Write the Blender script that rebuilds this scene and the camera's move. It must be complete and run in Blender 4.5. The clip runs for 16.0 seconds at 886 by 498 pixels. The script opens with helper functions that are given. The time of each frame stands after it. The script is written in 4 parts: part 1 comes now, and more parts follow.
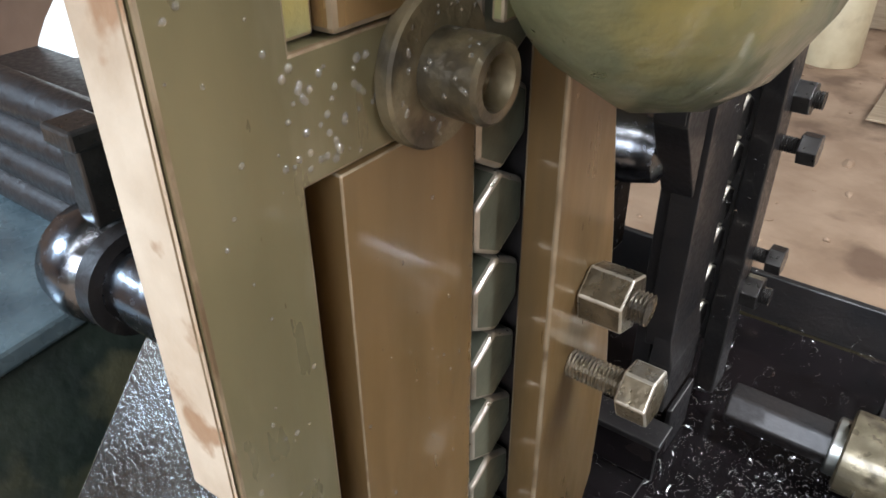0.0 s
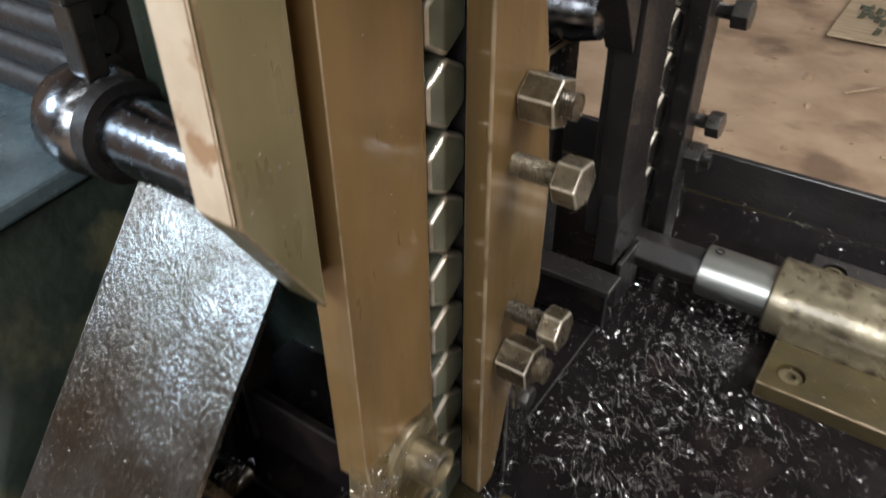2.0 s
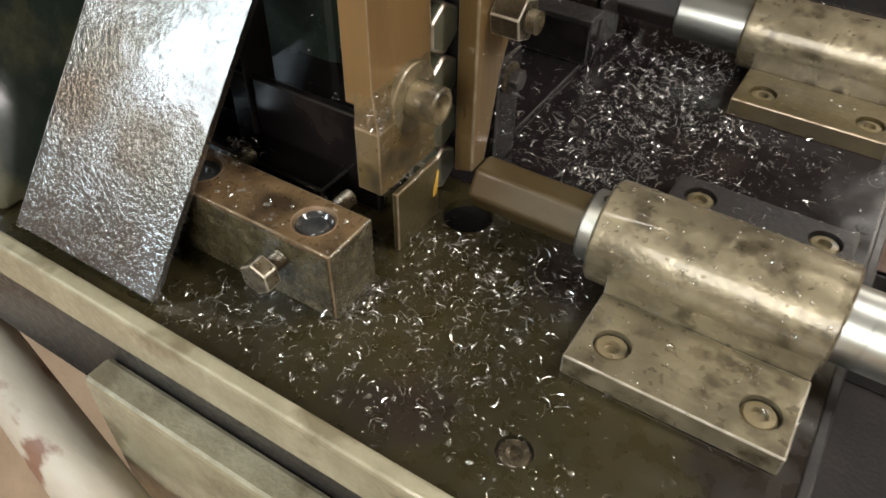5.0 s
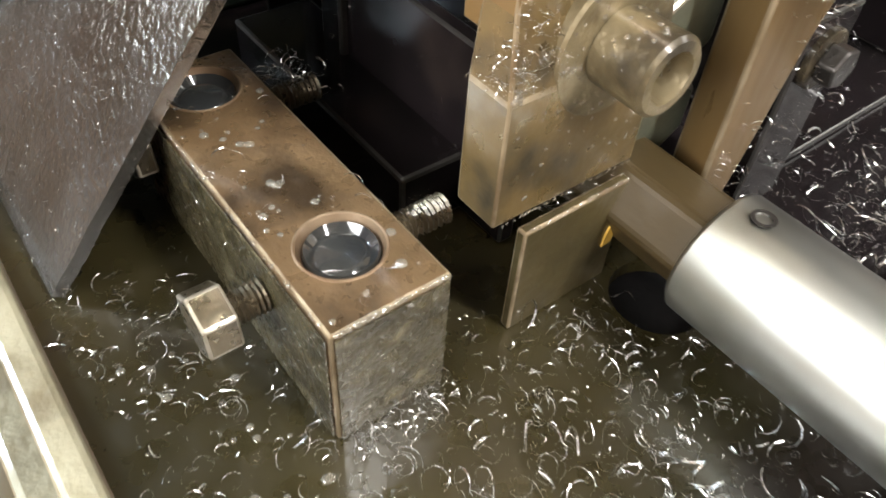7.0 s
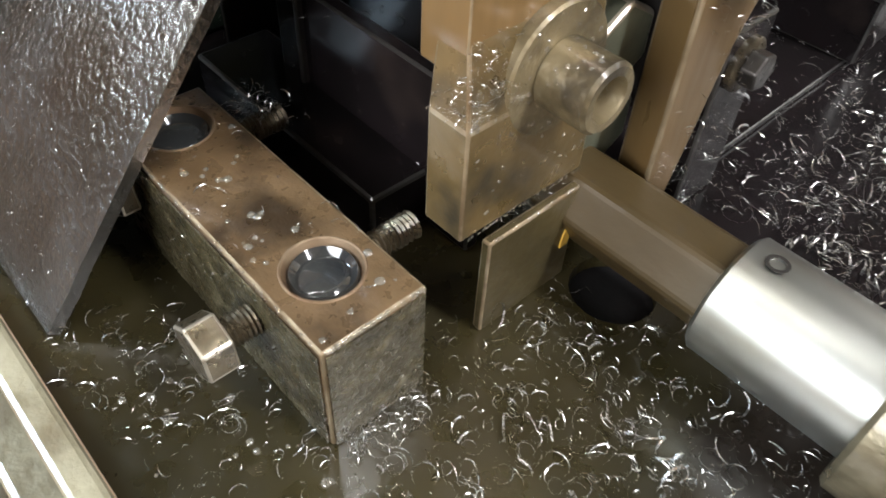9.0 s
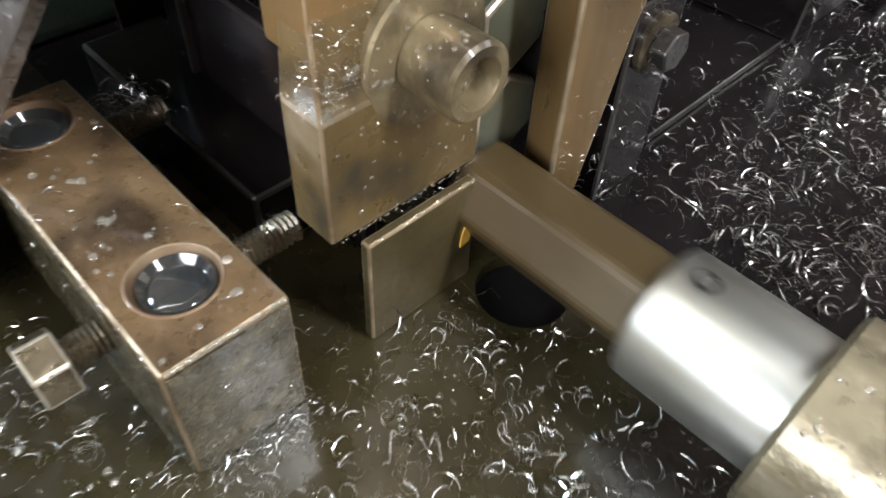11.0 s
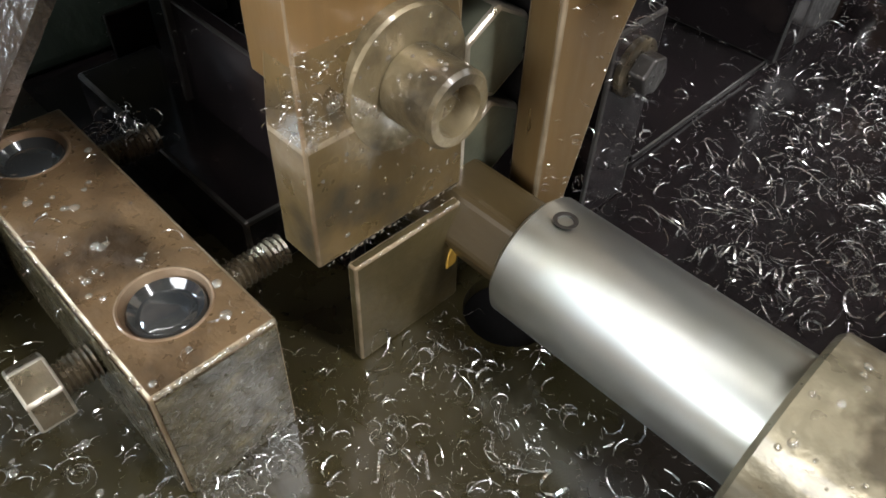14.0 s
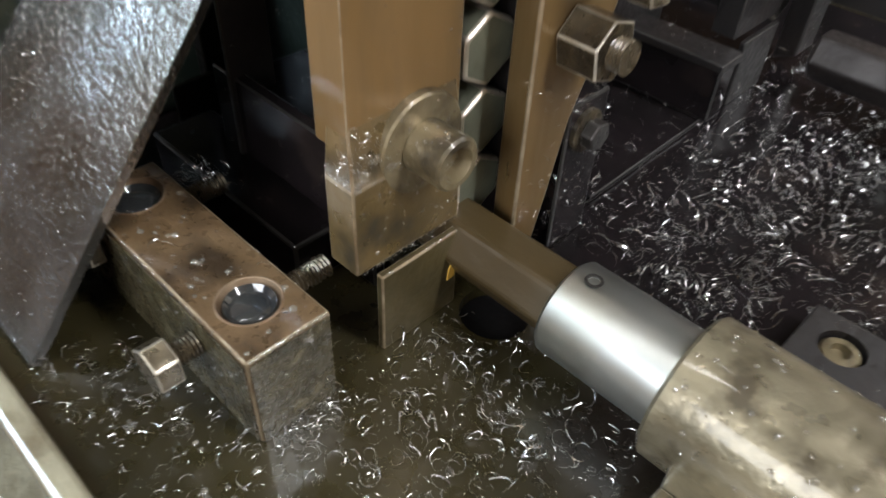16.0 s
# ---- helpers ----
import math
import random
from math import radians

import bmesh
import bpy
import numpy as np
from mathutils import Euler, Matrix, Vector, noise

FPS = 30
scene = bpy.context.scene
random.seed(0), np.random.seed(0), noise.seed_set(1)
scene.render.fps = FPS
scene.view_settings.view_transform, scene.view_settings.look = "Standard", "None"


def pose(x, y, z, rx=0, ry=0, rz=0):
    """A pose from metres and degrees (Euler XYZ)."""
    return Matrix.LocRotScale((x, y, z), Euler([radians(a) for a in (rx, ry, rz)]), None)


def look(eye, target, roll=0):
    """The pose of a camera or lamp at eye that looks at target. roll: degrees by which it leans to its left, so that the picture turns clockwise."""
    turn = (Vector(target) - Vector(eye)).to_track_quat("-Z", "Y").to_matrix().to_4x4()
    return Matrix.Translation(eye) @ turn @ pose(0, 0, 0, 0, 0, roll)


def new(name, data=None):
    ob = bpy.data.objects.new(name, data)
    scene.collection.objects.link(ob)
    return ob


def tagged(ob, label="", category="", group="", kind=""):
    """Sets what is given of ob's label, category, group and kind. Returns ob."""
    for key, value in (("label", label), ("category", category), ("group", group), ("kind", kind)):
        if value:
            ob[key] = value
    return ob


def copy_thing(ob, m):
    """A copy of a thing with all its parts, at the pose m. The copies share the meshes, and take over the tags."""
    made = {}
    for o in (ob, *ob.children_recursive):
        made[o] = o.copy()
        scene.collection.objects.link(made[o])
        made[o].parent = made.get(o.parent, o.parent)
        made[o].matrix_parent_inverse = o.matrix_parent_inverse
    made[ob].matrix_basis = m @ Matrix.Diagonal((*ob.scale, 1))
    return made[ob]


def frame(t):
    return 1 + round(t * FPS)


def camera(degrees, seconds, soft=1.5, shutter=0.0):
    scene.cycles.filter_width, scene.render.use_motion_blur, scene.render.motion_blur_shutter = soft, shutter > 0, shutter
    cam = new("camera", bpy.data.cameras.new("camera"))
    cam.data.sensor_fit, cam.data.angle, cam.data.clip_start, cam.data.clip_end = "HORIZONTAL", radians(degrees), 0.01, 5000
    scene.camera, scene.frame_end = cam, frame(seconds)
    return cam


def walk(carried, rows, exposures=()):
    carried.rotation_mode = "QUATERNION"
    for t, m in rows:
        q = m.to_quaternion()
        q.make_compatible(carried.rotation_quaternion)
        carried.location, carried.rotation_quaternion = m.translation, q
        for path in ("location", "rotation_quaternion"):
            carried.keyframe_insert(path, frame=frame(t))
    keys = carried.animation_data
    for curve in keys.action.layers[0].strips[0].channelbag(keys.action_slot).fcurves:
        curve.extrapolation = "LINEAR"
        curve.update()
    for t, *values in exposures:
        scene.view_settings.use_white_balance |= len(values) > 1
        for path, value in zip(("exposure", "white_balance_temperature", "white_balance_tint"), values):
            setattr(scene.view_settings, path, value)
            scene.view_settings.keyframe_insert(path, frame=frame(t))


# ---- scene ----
cam = camera(61.3, 16.0, 1.6, 0.55)
METRES, EYE, TILT, LEAN, TURN = 0.8, 0.69, 0.0, 0.0, 36.8
ROWS = [
    (0.0, 0.0, 0.0, 0.0, -0.25, -32.54, 0.4),
    (0.5, 0.004, -0.0003, 0.0032, -0.44, -32.13, 1.23),
    (1.0, 0.0099, 0.0008, -0.0074, -0.48, -32.97, 0.98),
    (1.5, 0.0103, -0.0208, -0.0225, -1.25, -35.6, 0.75),
    (2.0, 0.0068, -0.078, -0.0245, -2.45, -36.93, 0.46),
    (2.5, 0.0003, -0.1355, -0.0254, -3.36, -38.56, 0.34),
    (3.0, -0.0068, -0.1808, -0.0552, -4.49, -41.13, -0.07),
    (3.5, -0.0066, -0.2386, -0.0739, -6.19, -42.63, -0.12),
    (6.0, -0.0117, -0.0885, -0.211, 1.52, -44.67, -2.92),
    (6.5, 0.0007, -0.0145, -0.2551, 13.48, -46.0, -3.57),
    (7.0, -0.002, 0.006, -0.2725, 16.08, -46.58, -3.13),
    (7.5, -0.0096, 0.0297, -0.2815, 15.31, -46.66, -2.97),
    (8.0, -0.0097, 0.024, -0.2744, 13.84, -46.72, -2.67),
    (10.5, 0.007, -0.038, -0.2344, 8.78, -46.59, -2.21),
    (11.0, 0.0285, 0.0203, -0.266, 9.37, -47.37, -2.13),
    (11.5, 0.0249, 0.037, -0.2763, 9.88, -47.02, -2.24),
    (12.0, 0.0245, 0.0351, -0.2753, 9.86, -47.12, -2.03),
    (12.5, 0.025, 0.0339, -0.2759, 9.65, -47.15, -1.93),
    (13.0, 0.0248, 0.0341, -0.2717, 9.2, -46.37, -1.8),
    (13.5, 0.0289, 0.0244, -0.2661, 8.91, -45.95, -1.66),
    (14.0, 0.0337, 0.0177, -0.2613, 8.91, -45.85, -1.68),
    (14.5, 0.0371, 0.0081, -0.2568, 8.76, -45.48, -1.57),
    (15.0, 0.0358, 0.0002, -0.2479, 8.54, -44.68, -1.67),
    (15.5, 0.0365, -0.0053, -0.2439, 8.73, -44.69, -1.5),
    (16.0, 0.0364, -0.0555, -0.2038, 7.99, -42.68, -2.15),
]
walk(cam, [(t, pose(0, 0, EYE, TILT, LEAN, TURN) @ pose(METRES * x, METRES * y, METRES * z, 90 + pitch, roll, yaw)) for t, x, y, z, yaw, pitch, roll in ROWS],
     exposures=((0.0, 0.14, 5750, 10), (1.2, 0.36, 5600, 10), (1.5, 0.15, 5700, 10), (2.0, -0.13, 6150, 10), (2.5, -0.57, 7000, 10), (3.0, -0.55, 7250, 10), (3.7, -0.52, 7000, 10),
                (5.8, 0.30, 6650, 10), (6.5, 0.60, 6500, 10), (7.5, 0.92, 6350, 10), (8.0, 0.92, 6100, 10), (10.3, -0.03, 6300, 10), (11.0, 0.56, 6050, 10), (12.5, 0.60, 5900, 10),
                (13.5, 0.27, 6150, 10), (14.5, 0.27, 6050, 10), (15.0, 0.46, 5950, 10), (15.5, 0.36, 6000, 10), (16.0, 0.08, 6050, 10)))

# ---- world and light ----
world = bpy.data.worlds.new("world")
scene.world = world
world.use_nodes = True
_wt = world.node_tree
_sky = _wt.nodes.new("ShaderNodeTexSky")
_sky.sky_type, _sky.sun_disc = "NISHITA", False
_sky.sun_elevation, _sky.sun_rotation = radians(35), radians(228)
_wt.links.new(_sky.outputs[0], _wt.nodes["Background"].inputs[0])
_wt.nodes["Background"].inputs[1].default_value = 0.10


def lamp(name, eye, target, sx, sy, watts, colour):
    data = bpy.data.lights.new(name, "AREA")
    data.shape, data.size, data.size_y, data.energy, data.color = "RECTANGLE", sx, sy, watts, colour
    ob = new(name, data)
    ob.matrix_world = look(eye, target)
    return ob


lamp("door_daylight", (-1.88, -1.46, 1.70), (-0.2, 0.1, 0.42), 0.60, 0.50, 58, (0.70, 0.87, 1.0))
lamp("doorway_daylight_south", (0.70, -2.9, 1.9), (0.0, 0.15, 0.35), 2.4, 1.4, 130, (1.0, 0.985, 0.965))
lamp("tube_light", (0.90, 0.40, 1.40), (0.5, 0.38, 0.6), 0.12, 1.2, 32, (1.0, 0.98, 0.96))
_slant = lamp("slanting_tube_light", (-0.45, -0.66, 1.415), (-0.45, -0.66, 0.0), 0.03, 1.5, 3.2, (1.0, 0.98, 0.94))
_slant.matrix_world = pose(-0.45, -0.66, 1.415, 0, 0, -26)
# added fill for the earth floor behind; the walls have no opening here
lamp("yard_daylight", (1.2, 3.6, 2.4), (-0.3, 1.8, 0.0), 1.6, 1.2, 45, (1.0, 0.96, 0.89))

# ---- materials ----


def mat(name, a, b, rough=0.4, metal=0.0, scale=40.0, bump=0.1, coat=0.0, rough2=None, fine=None, c=None, cscale=12.0, ccut=(0.55, 0.62), stretch=None):
    """Two mottled colours, a third in patches, uneven gloss, fine relief and an oil film."""
    m = bpy.data.materials.new(name)
    m.use_nodes = True
    nt = m.node_tree
    bs = nt.nodes["Principled BSDF"]
    tc = nt.nodes.new("ShaderNodeTexCoord")
    info = nt.nodes.new("ShaderNodeObjectInfo")
    add = nt.nodes.new("ShaderNodeVectorMath")
    add.operation = "ADD"
    nt.links.new(tc.outputs["Object"], add.inputs[0])
    nt.links.new(info.outputs["Random"], add.inputs[1])
    mp = nt.nodes.new("ShaderNodeMapping")
    if stretch:
        mp.inputs["Scale"].default_value = stretch
    nt.links.new(add.outputs[0], mp.inputs["Vector"])

    def noise_tex(s, d=5.0):
        n = nt.nodes.new("ShaderNodeTexNoise")
        n.inputs["Scale"].default_value, n.inputs["Detail"].default_value = s, d
        nt.links.new(mp.outputs[0], n.inputs["Vector"])
        return n

    def mix(f, x, y):
        n = nt.nodes.new("ShaderNodeMix")
        n.data_type = "RGBA"
        nt.links.new(f, n.inputs[0])
        for i, v in ((6, x), (7, y)):
            if isinstance(v, tuple):
                n.inputs[i].default_value = (*v, 1)
            else:
                nt.links.new(v, n.inputs[i])
        return n.outputs[2]

    def ramp(src, lo, hi):
        n = nt.nodes.new("ShaderNodeMapRange")
        n.inputs["From Min"].default_value, n.inputs["From Max"].default_value = lo, hi
        nt.links.new(src, n.inputs["Value"])
        return n.outputs[0]

    n1, n2 = noise_tex(scale), noise_tex(fine or scale * 9)
    col = mix(ramp(n1.outputs[0], 0.35, 0.65), a, b)
    if c:
        n3 = noise_tex(cscale, 8.0)
        col = mix(ramp(n3.outputs[0], *ccut), col, c)
    nt.links.new(col, bs.inputs["Base Color"])
    mr = nt.nodes.new("ShaderNodeMapRange")
    mr.inputs["To Min"].default_value, mr.inputs["To Max"].default_value = rough, rough2 if rough2 is not None else min(1.0, rough * 1.6)
    nt.links.new(ramp(n2.outputs[0], 0.3, 0.7), mr.inputs["Value"])
    nt.links.new(mr.outputs[0], bs.inputs["Roughness"])
    bs.inputs["Metallic"].default_value = metal
    bs.inputs["Coat Weight"].default_value, bs.inputs["Coat Roughness"].default_value = coat, 0.08
    if bump:
        bm_ = nt.nodes.new("ShaderNodeBump")
        bm_.inputs["Strength"].default_value, bm_.inputs["Distance"].default_value = bump, 0.002
        nt.links.new(n2.outputs[0], bm_.inputs["Height"])
        nt.links.new(bm_.outputs[0], bs.inputs["Normal"])
    return m


M_PLATE = mat("oiled_plate", (0.028, 0.022, 0.008), (0.016, 0.013, 0.005), 0.20, 0.2, 14, 0.14, 0.3, 0.40, 90, (0.014, 0.010, 0.007), 9)
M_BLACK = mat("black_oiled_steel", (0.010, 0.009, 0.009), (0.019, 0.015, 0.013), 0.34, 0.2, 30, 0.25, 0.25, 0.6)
M_BROWN = mat("brown_oiled_steel", (0.205, 0.122, 0.045), (0.138, 0.086, 0.032), 0.26, 0.45, 20, 0.10, 0.5, 0.50, 120, (0.085, 0.064, 0.036), 30, (0.50, 0.78), (1, 1, 0.22))
M_FOOT = mat("dark_oiled_foot", (0.158, 0.106, 0.042), (0.100, 0.070, 0.028), 0.22, 0.45, 34, 0.16, 0.6, 0.46, 150, (0.058, 0.046, 0.028), 55, (0.50, 0.70))
M_OLIVE = mat("olive_oiled_steel", (0.180, 0.150, 0.074), (0.112, 0.094, 0.044), 0.24, 0.5, 20, 0.12, 0.5, 0.48, 130, (0.24, 0.205, 0.13), 34, (0.56, 0.8), (1, 1, 0.25))
M_BLOCK = mat("rusty_block_steel", (0.205, 0.130, 0.066), (0.120, 0.074, 0.034), 0.20, 0.5, 30, 0.30, 0.5, 0.5, 300, (0.050, 0.032, 0.017), 34, (0.47, 0.62))
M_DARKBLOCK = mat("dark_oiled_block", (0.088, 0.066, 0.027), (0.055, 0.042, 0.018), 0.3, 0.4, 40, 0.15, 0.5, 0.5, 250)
M_STEEL = mat("ground_steel", (0.50, 0.51, 0.475), (0.44, 0.45, 0.415), 0.33, 1.0, 18, 0.0, 0.0, 0.36, 60, (0.38, 0.38, 0.31), 24, (0.50, 0.78))
M_HOUSING = mat("cast_steel_housing", (0.235, 0.198, 0.125), (0.125, 0.104, 0.064), 0.22, 0.6, 34, 0.38, 0.5, 0.5, 150, (0.07, 0.055, 0.032), 60, (0.54, 0.66))
M_RAM = mat("brown_ram_steel", (0.056, 0.036, 0.012), (0.038, 0.026, 0.009), 0.40, 0.3, 26, 0.12, 0.3, 0.5, 200, (0.17, 0.13, 0.085), 34, (0.60, 0.63), (0.6, 1, 1))
M_NUT = mat("raw_nut_steel", (0.128, 0.132, 0.092), (0.080, 0.084, 0.058), 0.36, 0.35, 60, 0.12, 0.5, 0.44, 260)
M_BOLT = mat("worn_bolt_steel", (0.155, 0.125, 0.080), (0.080, 0.062, 0.036), 0.20, 0.7, 90, 0.30, 0.5, 0.45, 300, (0.05, 0.040, 0.026), 75, (0.48, 0.62))
M_DARKBOLT = mat("black_bolt_steel", (0.05, 0.045, 0.04), (0.03, 0.027, 0.024), 0.25, 0.7, 90, 0.2, 0.5, 0.45, 300)
M_CHIP = mat("bright_chips", (0.64, 0.63, 0.61), (0.42, 0.41, 0.38), 0.14, 1.0, 300, 0.0, 0.0, 0.34)
M_CHUTE = mat("wet_chute_steel", (0.150, 0.146, 0.138), (0.085, 0.078, 0.066), 0.17, 0.88, 30, 0.34, 0.2, 0.28, 380, (0.055, 0.038, 0.025), 9, (0.40, 0.66))
M_GREEN = mat("chipped_green_paint", (0.009, 0.015, 0.011), (0.016, 0.024, 0.016), 0.4, 0.0, 25, 0.3, 0.3, 0.6, 150, (0.060, 0.058, 0.030), 10, (0.55, 0.62))
M_GREENBODY = mat("dirty_green_casting", (0.125, 0.125, 0.062), (0.075, 0.090, 0.055), 0.26, 0.0, 16, 0.45, 0.6, 0.5, 120, (0.27, 0.20, 0.045), 11, (0.44, 0.60))
M_RIM = mat("olive_rim_paint", (0.30, 0.27, 0.18), (0.20, 0.175, 0.11), 0.35, 0.2, 40, 0.3, 0.4, 0.6, 250, (0.15, 0.125, 0.075), 30, (0.56, 0.66))
M_PEEL = mat("peeling_pink_paint", (0.36, 0.32, 0.25), (0.31, 0.26, 0.20), 0.5, 0.0, 30, 0.3, 0.0, 0.7, 150, (0.15, 0.075, 0.045), 22, (0.56, 0.60), (0.4, 1, 1))
M_DIRT = mat("packed_dirt", (0.40, 0.275, 0.175), (0.29, 0.19, 0.115), 0.9, 0.0, 9, 1.0, 0.0, 1.0, 45, (0.17, 0.105, 0.062), 5.5, (0.54, 0.66))
M_WALL = mat("mud_wall", (0.24, 0.165, 0.115), (0.17, 0.115, 0.08), 0.9, 0.0, 4, 0.6, 0.0, 1.0, 40, (0.12, 0.08, 0.06), 1.8, (0.5, 0.65))
M_ROOF = mat("dark_roof", (0.17, 0.15, 0.105), (0.12, 0.105, 0.075), 0.8, 0.0, 3, 0.3, 0.0, 1.0, 30)
M_WHITE = mat("white_enamel", (0.78, 0.77, 0.72), (0.70, 0.69, 0.63), 0.3, 0.0, 20, 0.05, 0.2, 0.5, 100, (0.35, 0.30, 0.22), 30, (0.66, 0.7))
# enamel of the lifting ring; also blue daylight painted onto the gearbox lid
M_BLUEGREY = mat("blue_grey_enamel_and_lit_lid", (0.13, 0.175, 0.19), (0.07, 0.098, 0.112), 0.22, 0.2, 30, 0.35, 0.5, 0.35, 100)
M_YELLOW = mat("ochre_paint", (0.55, 0.33, 0.05), (0.45, 0.26, 0.04), 0.4, 0.0, 80, 0.1, 0.3, 0.5)
M_PLASTIC = mat("beige_plastic", (0.62, 0.52, 0.33), (0.54, 0.44, 0.27), 0.45, 0.0, 25, 0.05, 0.0, 0.6, 90, (0.36, 0.27, 0.16), 14, (0.55, 0.75))
M_WOOD = mat("weathered_wood", (0.40, 0.30, 0.19), (0.28, 0.20, 0.12), 0.75, 0.0, 12, 0.4, 0.0, 0.9, 90, None, 5, (0.5, 0.6), (1, 8, 8))
M_MUCK = mat("pink_rubble", (0.17, 0.11, 0.088), (0.09, 0.058, 0.042), 0.85, 0.0, 60, 0.8, 0.0, 1.0, 300)
M_GREENPALE = mat("pale_green_paint", (0.075, 0.10, 0.082), (0.05, 0.07, 0.055), 0.4, 0.0, 30, 0.1, 0.2, 0.6, 150, (0.10, 0.09, 0.06), 20, (0.58, 0.66))
# pale colour standing in for door light on the guard's narrow edge
M_LIT_EDGE = mat("lit_guard_edge", (0.58, 0.48, 0.36), (0.42, 0.32, 0.22), 0.35, 0.1, 40, 0.2, 0.3, 0.5, 200, (0.30, 0.18, 0.10), 60, (0.58, 0.66))
# oil film on the bed, and the shaded hollow behind the clamp block
M_SLUDGE_SHADE = mat("black_sludge_and_shade", (0.010, 0.0075, 0.0080), (0.006, 0.005, 0.005), 0.13, 0.0, 30, 0.10, 0.1, 0.28, 90, (0.022, 0.016, 0.014), 20, (0.58, 0.72))
# bevel colours, paler than the faces: wear plus painted edge highlights
M_EDGE = mat("worn_glint_brown_edge", (0.34, 0.27, 0.175), (0.21, 0.155, 0.09), 0.28, 0.6, 70, 0.1, 0.3, 0.45, 300, (0.16, 0.11, 0.06), 55, (0.52, 0.62))
M_EDGE_DARK = mat("worn_glint_black_edge", (0.06, 0.055, 0.05), (0.03, 0.028, 0.026), 0.28, 0.6, 70, 0.1, 0.3, 0.45, 300)
M_EDGE_STEEL = mat("worn_glint_steel_edge", (0.50, 0.46, 0.38), (0.34, 0.30, 0.23), 0.26, 0.8, 90, 0.1, 0.3, 0.45, 300)
M_DARKSTEEL = mat("oil_dark_steel", (0.24, 0.25, 0.27), (0.15, 0.155, 0.17), 0.14, 1.0, 30, 0.1, 0.2, 0.3, 200)
M_SCREW = mat("oiled_screw_steel", (0.20, 0.158, 0.088), (0.125, 0.098, 0.052), 0.28, 0.5, 60, 0.35, 0.4, 0.55, 260, (0.05, 0.040, 0.024), 60, (0.50, 0.64))
M_DARK_SKIN = mat("dark_speckled_skin", (0.062, 0.051, 0.026), (0.028, 0.023, 0.012), 0.16, 0.1, 90, 0.6, 0.7, 0.42, 330, (0.11, 0.092, 0.052), 120, (0.56, 0.68))
M_RUST = mat("rust_stain", (0.13, 0.075, 0.038), (0.20, 0.14, 0.085), 0.4, 0.5, 60, 0.2, 0.2, 0.6, 200)
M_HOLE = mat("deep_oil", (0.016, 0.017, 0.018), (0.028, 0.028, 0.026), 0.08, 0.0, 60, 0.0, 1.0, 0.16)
M_DRIP = mat("clear_oil_drops", (0.90, 0.84, 0.70), (0.82, 0.74, 0.58), 0.03, 0.0, 200, 0.0, 1.0, 0.10)
M_DRIP.node_tree.nodes["Principled BSDF"].inputs["Metallic"].default_value = 0.0
M_DRIP.node_tree.nodes["Principled BSDF"].inputs["Transmission Weight"].default_value = 0.9
M_DRIP.node_tree.nodes["Principled BSDF"].inputs["IOR"].default_value = 1.47
# dull black that paints the unlit depth of the drain hole
M_VOID = mat("drain_hole_dark", (0.003, 0.003, 0.003), (0.005, 0.004, 0.004), 0.5, 0.0, 40, 0.2, 0.0, 0.7)
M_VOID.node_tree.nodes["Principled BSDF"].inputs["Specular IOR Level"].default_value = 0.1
M_SLUDGE_SHADE.node_tree.nodes["Principled BSDF"].inputs["Specular IOR Level"].default_value = 0.16
M_GLOW = bpy.data.materials.new("lit_tube")
M_GLOW.use_nodes = True
M_GLOW.node_tree.nodes["Principled BSDF"].inputs["Emission Color"].default_value = (1, 0.93, 0.8, 1)
M_GLOW.node_tree.nodes["Principled BSDF"].inputs["Emission Strength"].default_value = 6.0

# ---- mesh helpers ----


def finish(name, bm, material, smooth=False):
    me = bpy.data.meshes.new(name)
    bmesh.ops.recalc_face_normals(bm, faces=bm.faces)
    if smooth:
        for f in bm.faces:
            f.smooth = True
        me_angle = radians(35)
        for e in bm.edges:
            if len(e.link_faces) == 2 and e.calc_face_angle(0) > me_angle:
                e.smooth = False
    edged = any(f.material_index == 1 for f in bm.faces)
    bm.to_mesh(me)
    bm.free()
    me.materials.append(material)
    # bevelled edges get the paler wear-and-highlight colour
    if edged:
        me.materials.append(M_EDGE_DARK if material in (M_BLACK, M_DARKBOLT, M_GREEN, M_SLUDGE_SHADE) else (M_EDGE_STEEL if material in (M_BOLT, M_HOUSING, M_NUT) else (M_RIM if material in (M_WALL, M_RIM) else M_EDGE)))
    return new(name, me)


def part(name, bm, material, parent, label="", smooth=False):
    ob = finish(name, bm, material, smooth)
    ob.parent = parent
    if label:
        ob["label"] = label
    return ob


def thing(name, x, y, z, label, category, group="", kind=""):
    ob = new(name)
    ob.empty_display_size = 0.02
    ob.matrix_basis = pose(x, y, z)
    return tagged(ob, label, category, group, kind)


def box(x0, x1, y0, y1, z0, z1, bevel=0.0012, seg=2, bm=None):
    bm = bm or bmesh.new()
    vs = bmesh.ops.create_cube(bm, size=1.0)["verts"]
    bmesh.ops.transform(bm, verts=vs, matrix=Matrix.Translation(((x0 + x1) / 2, (y0 + y1) / 2, (z0 + z1) / 2)) @ Matrix.Diagonal((x1 - x0, y1 - y0, z1 - z0, 1)))
    if bevel:
        es = list({e for v in vs for e in v.link_edges})
        bmesh.ops.bevel(bm, geom=es, offset=bevel, segments=seg, profile=0.5, affect="EDGES", material=1 if bevel < 0.0021 else -1)
    return bm


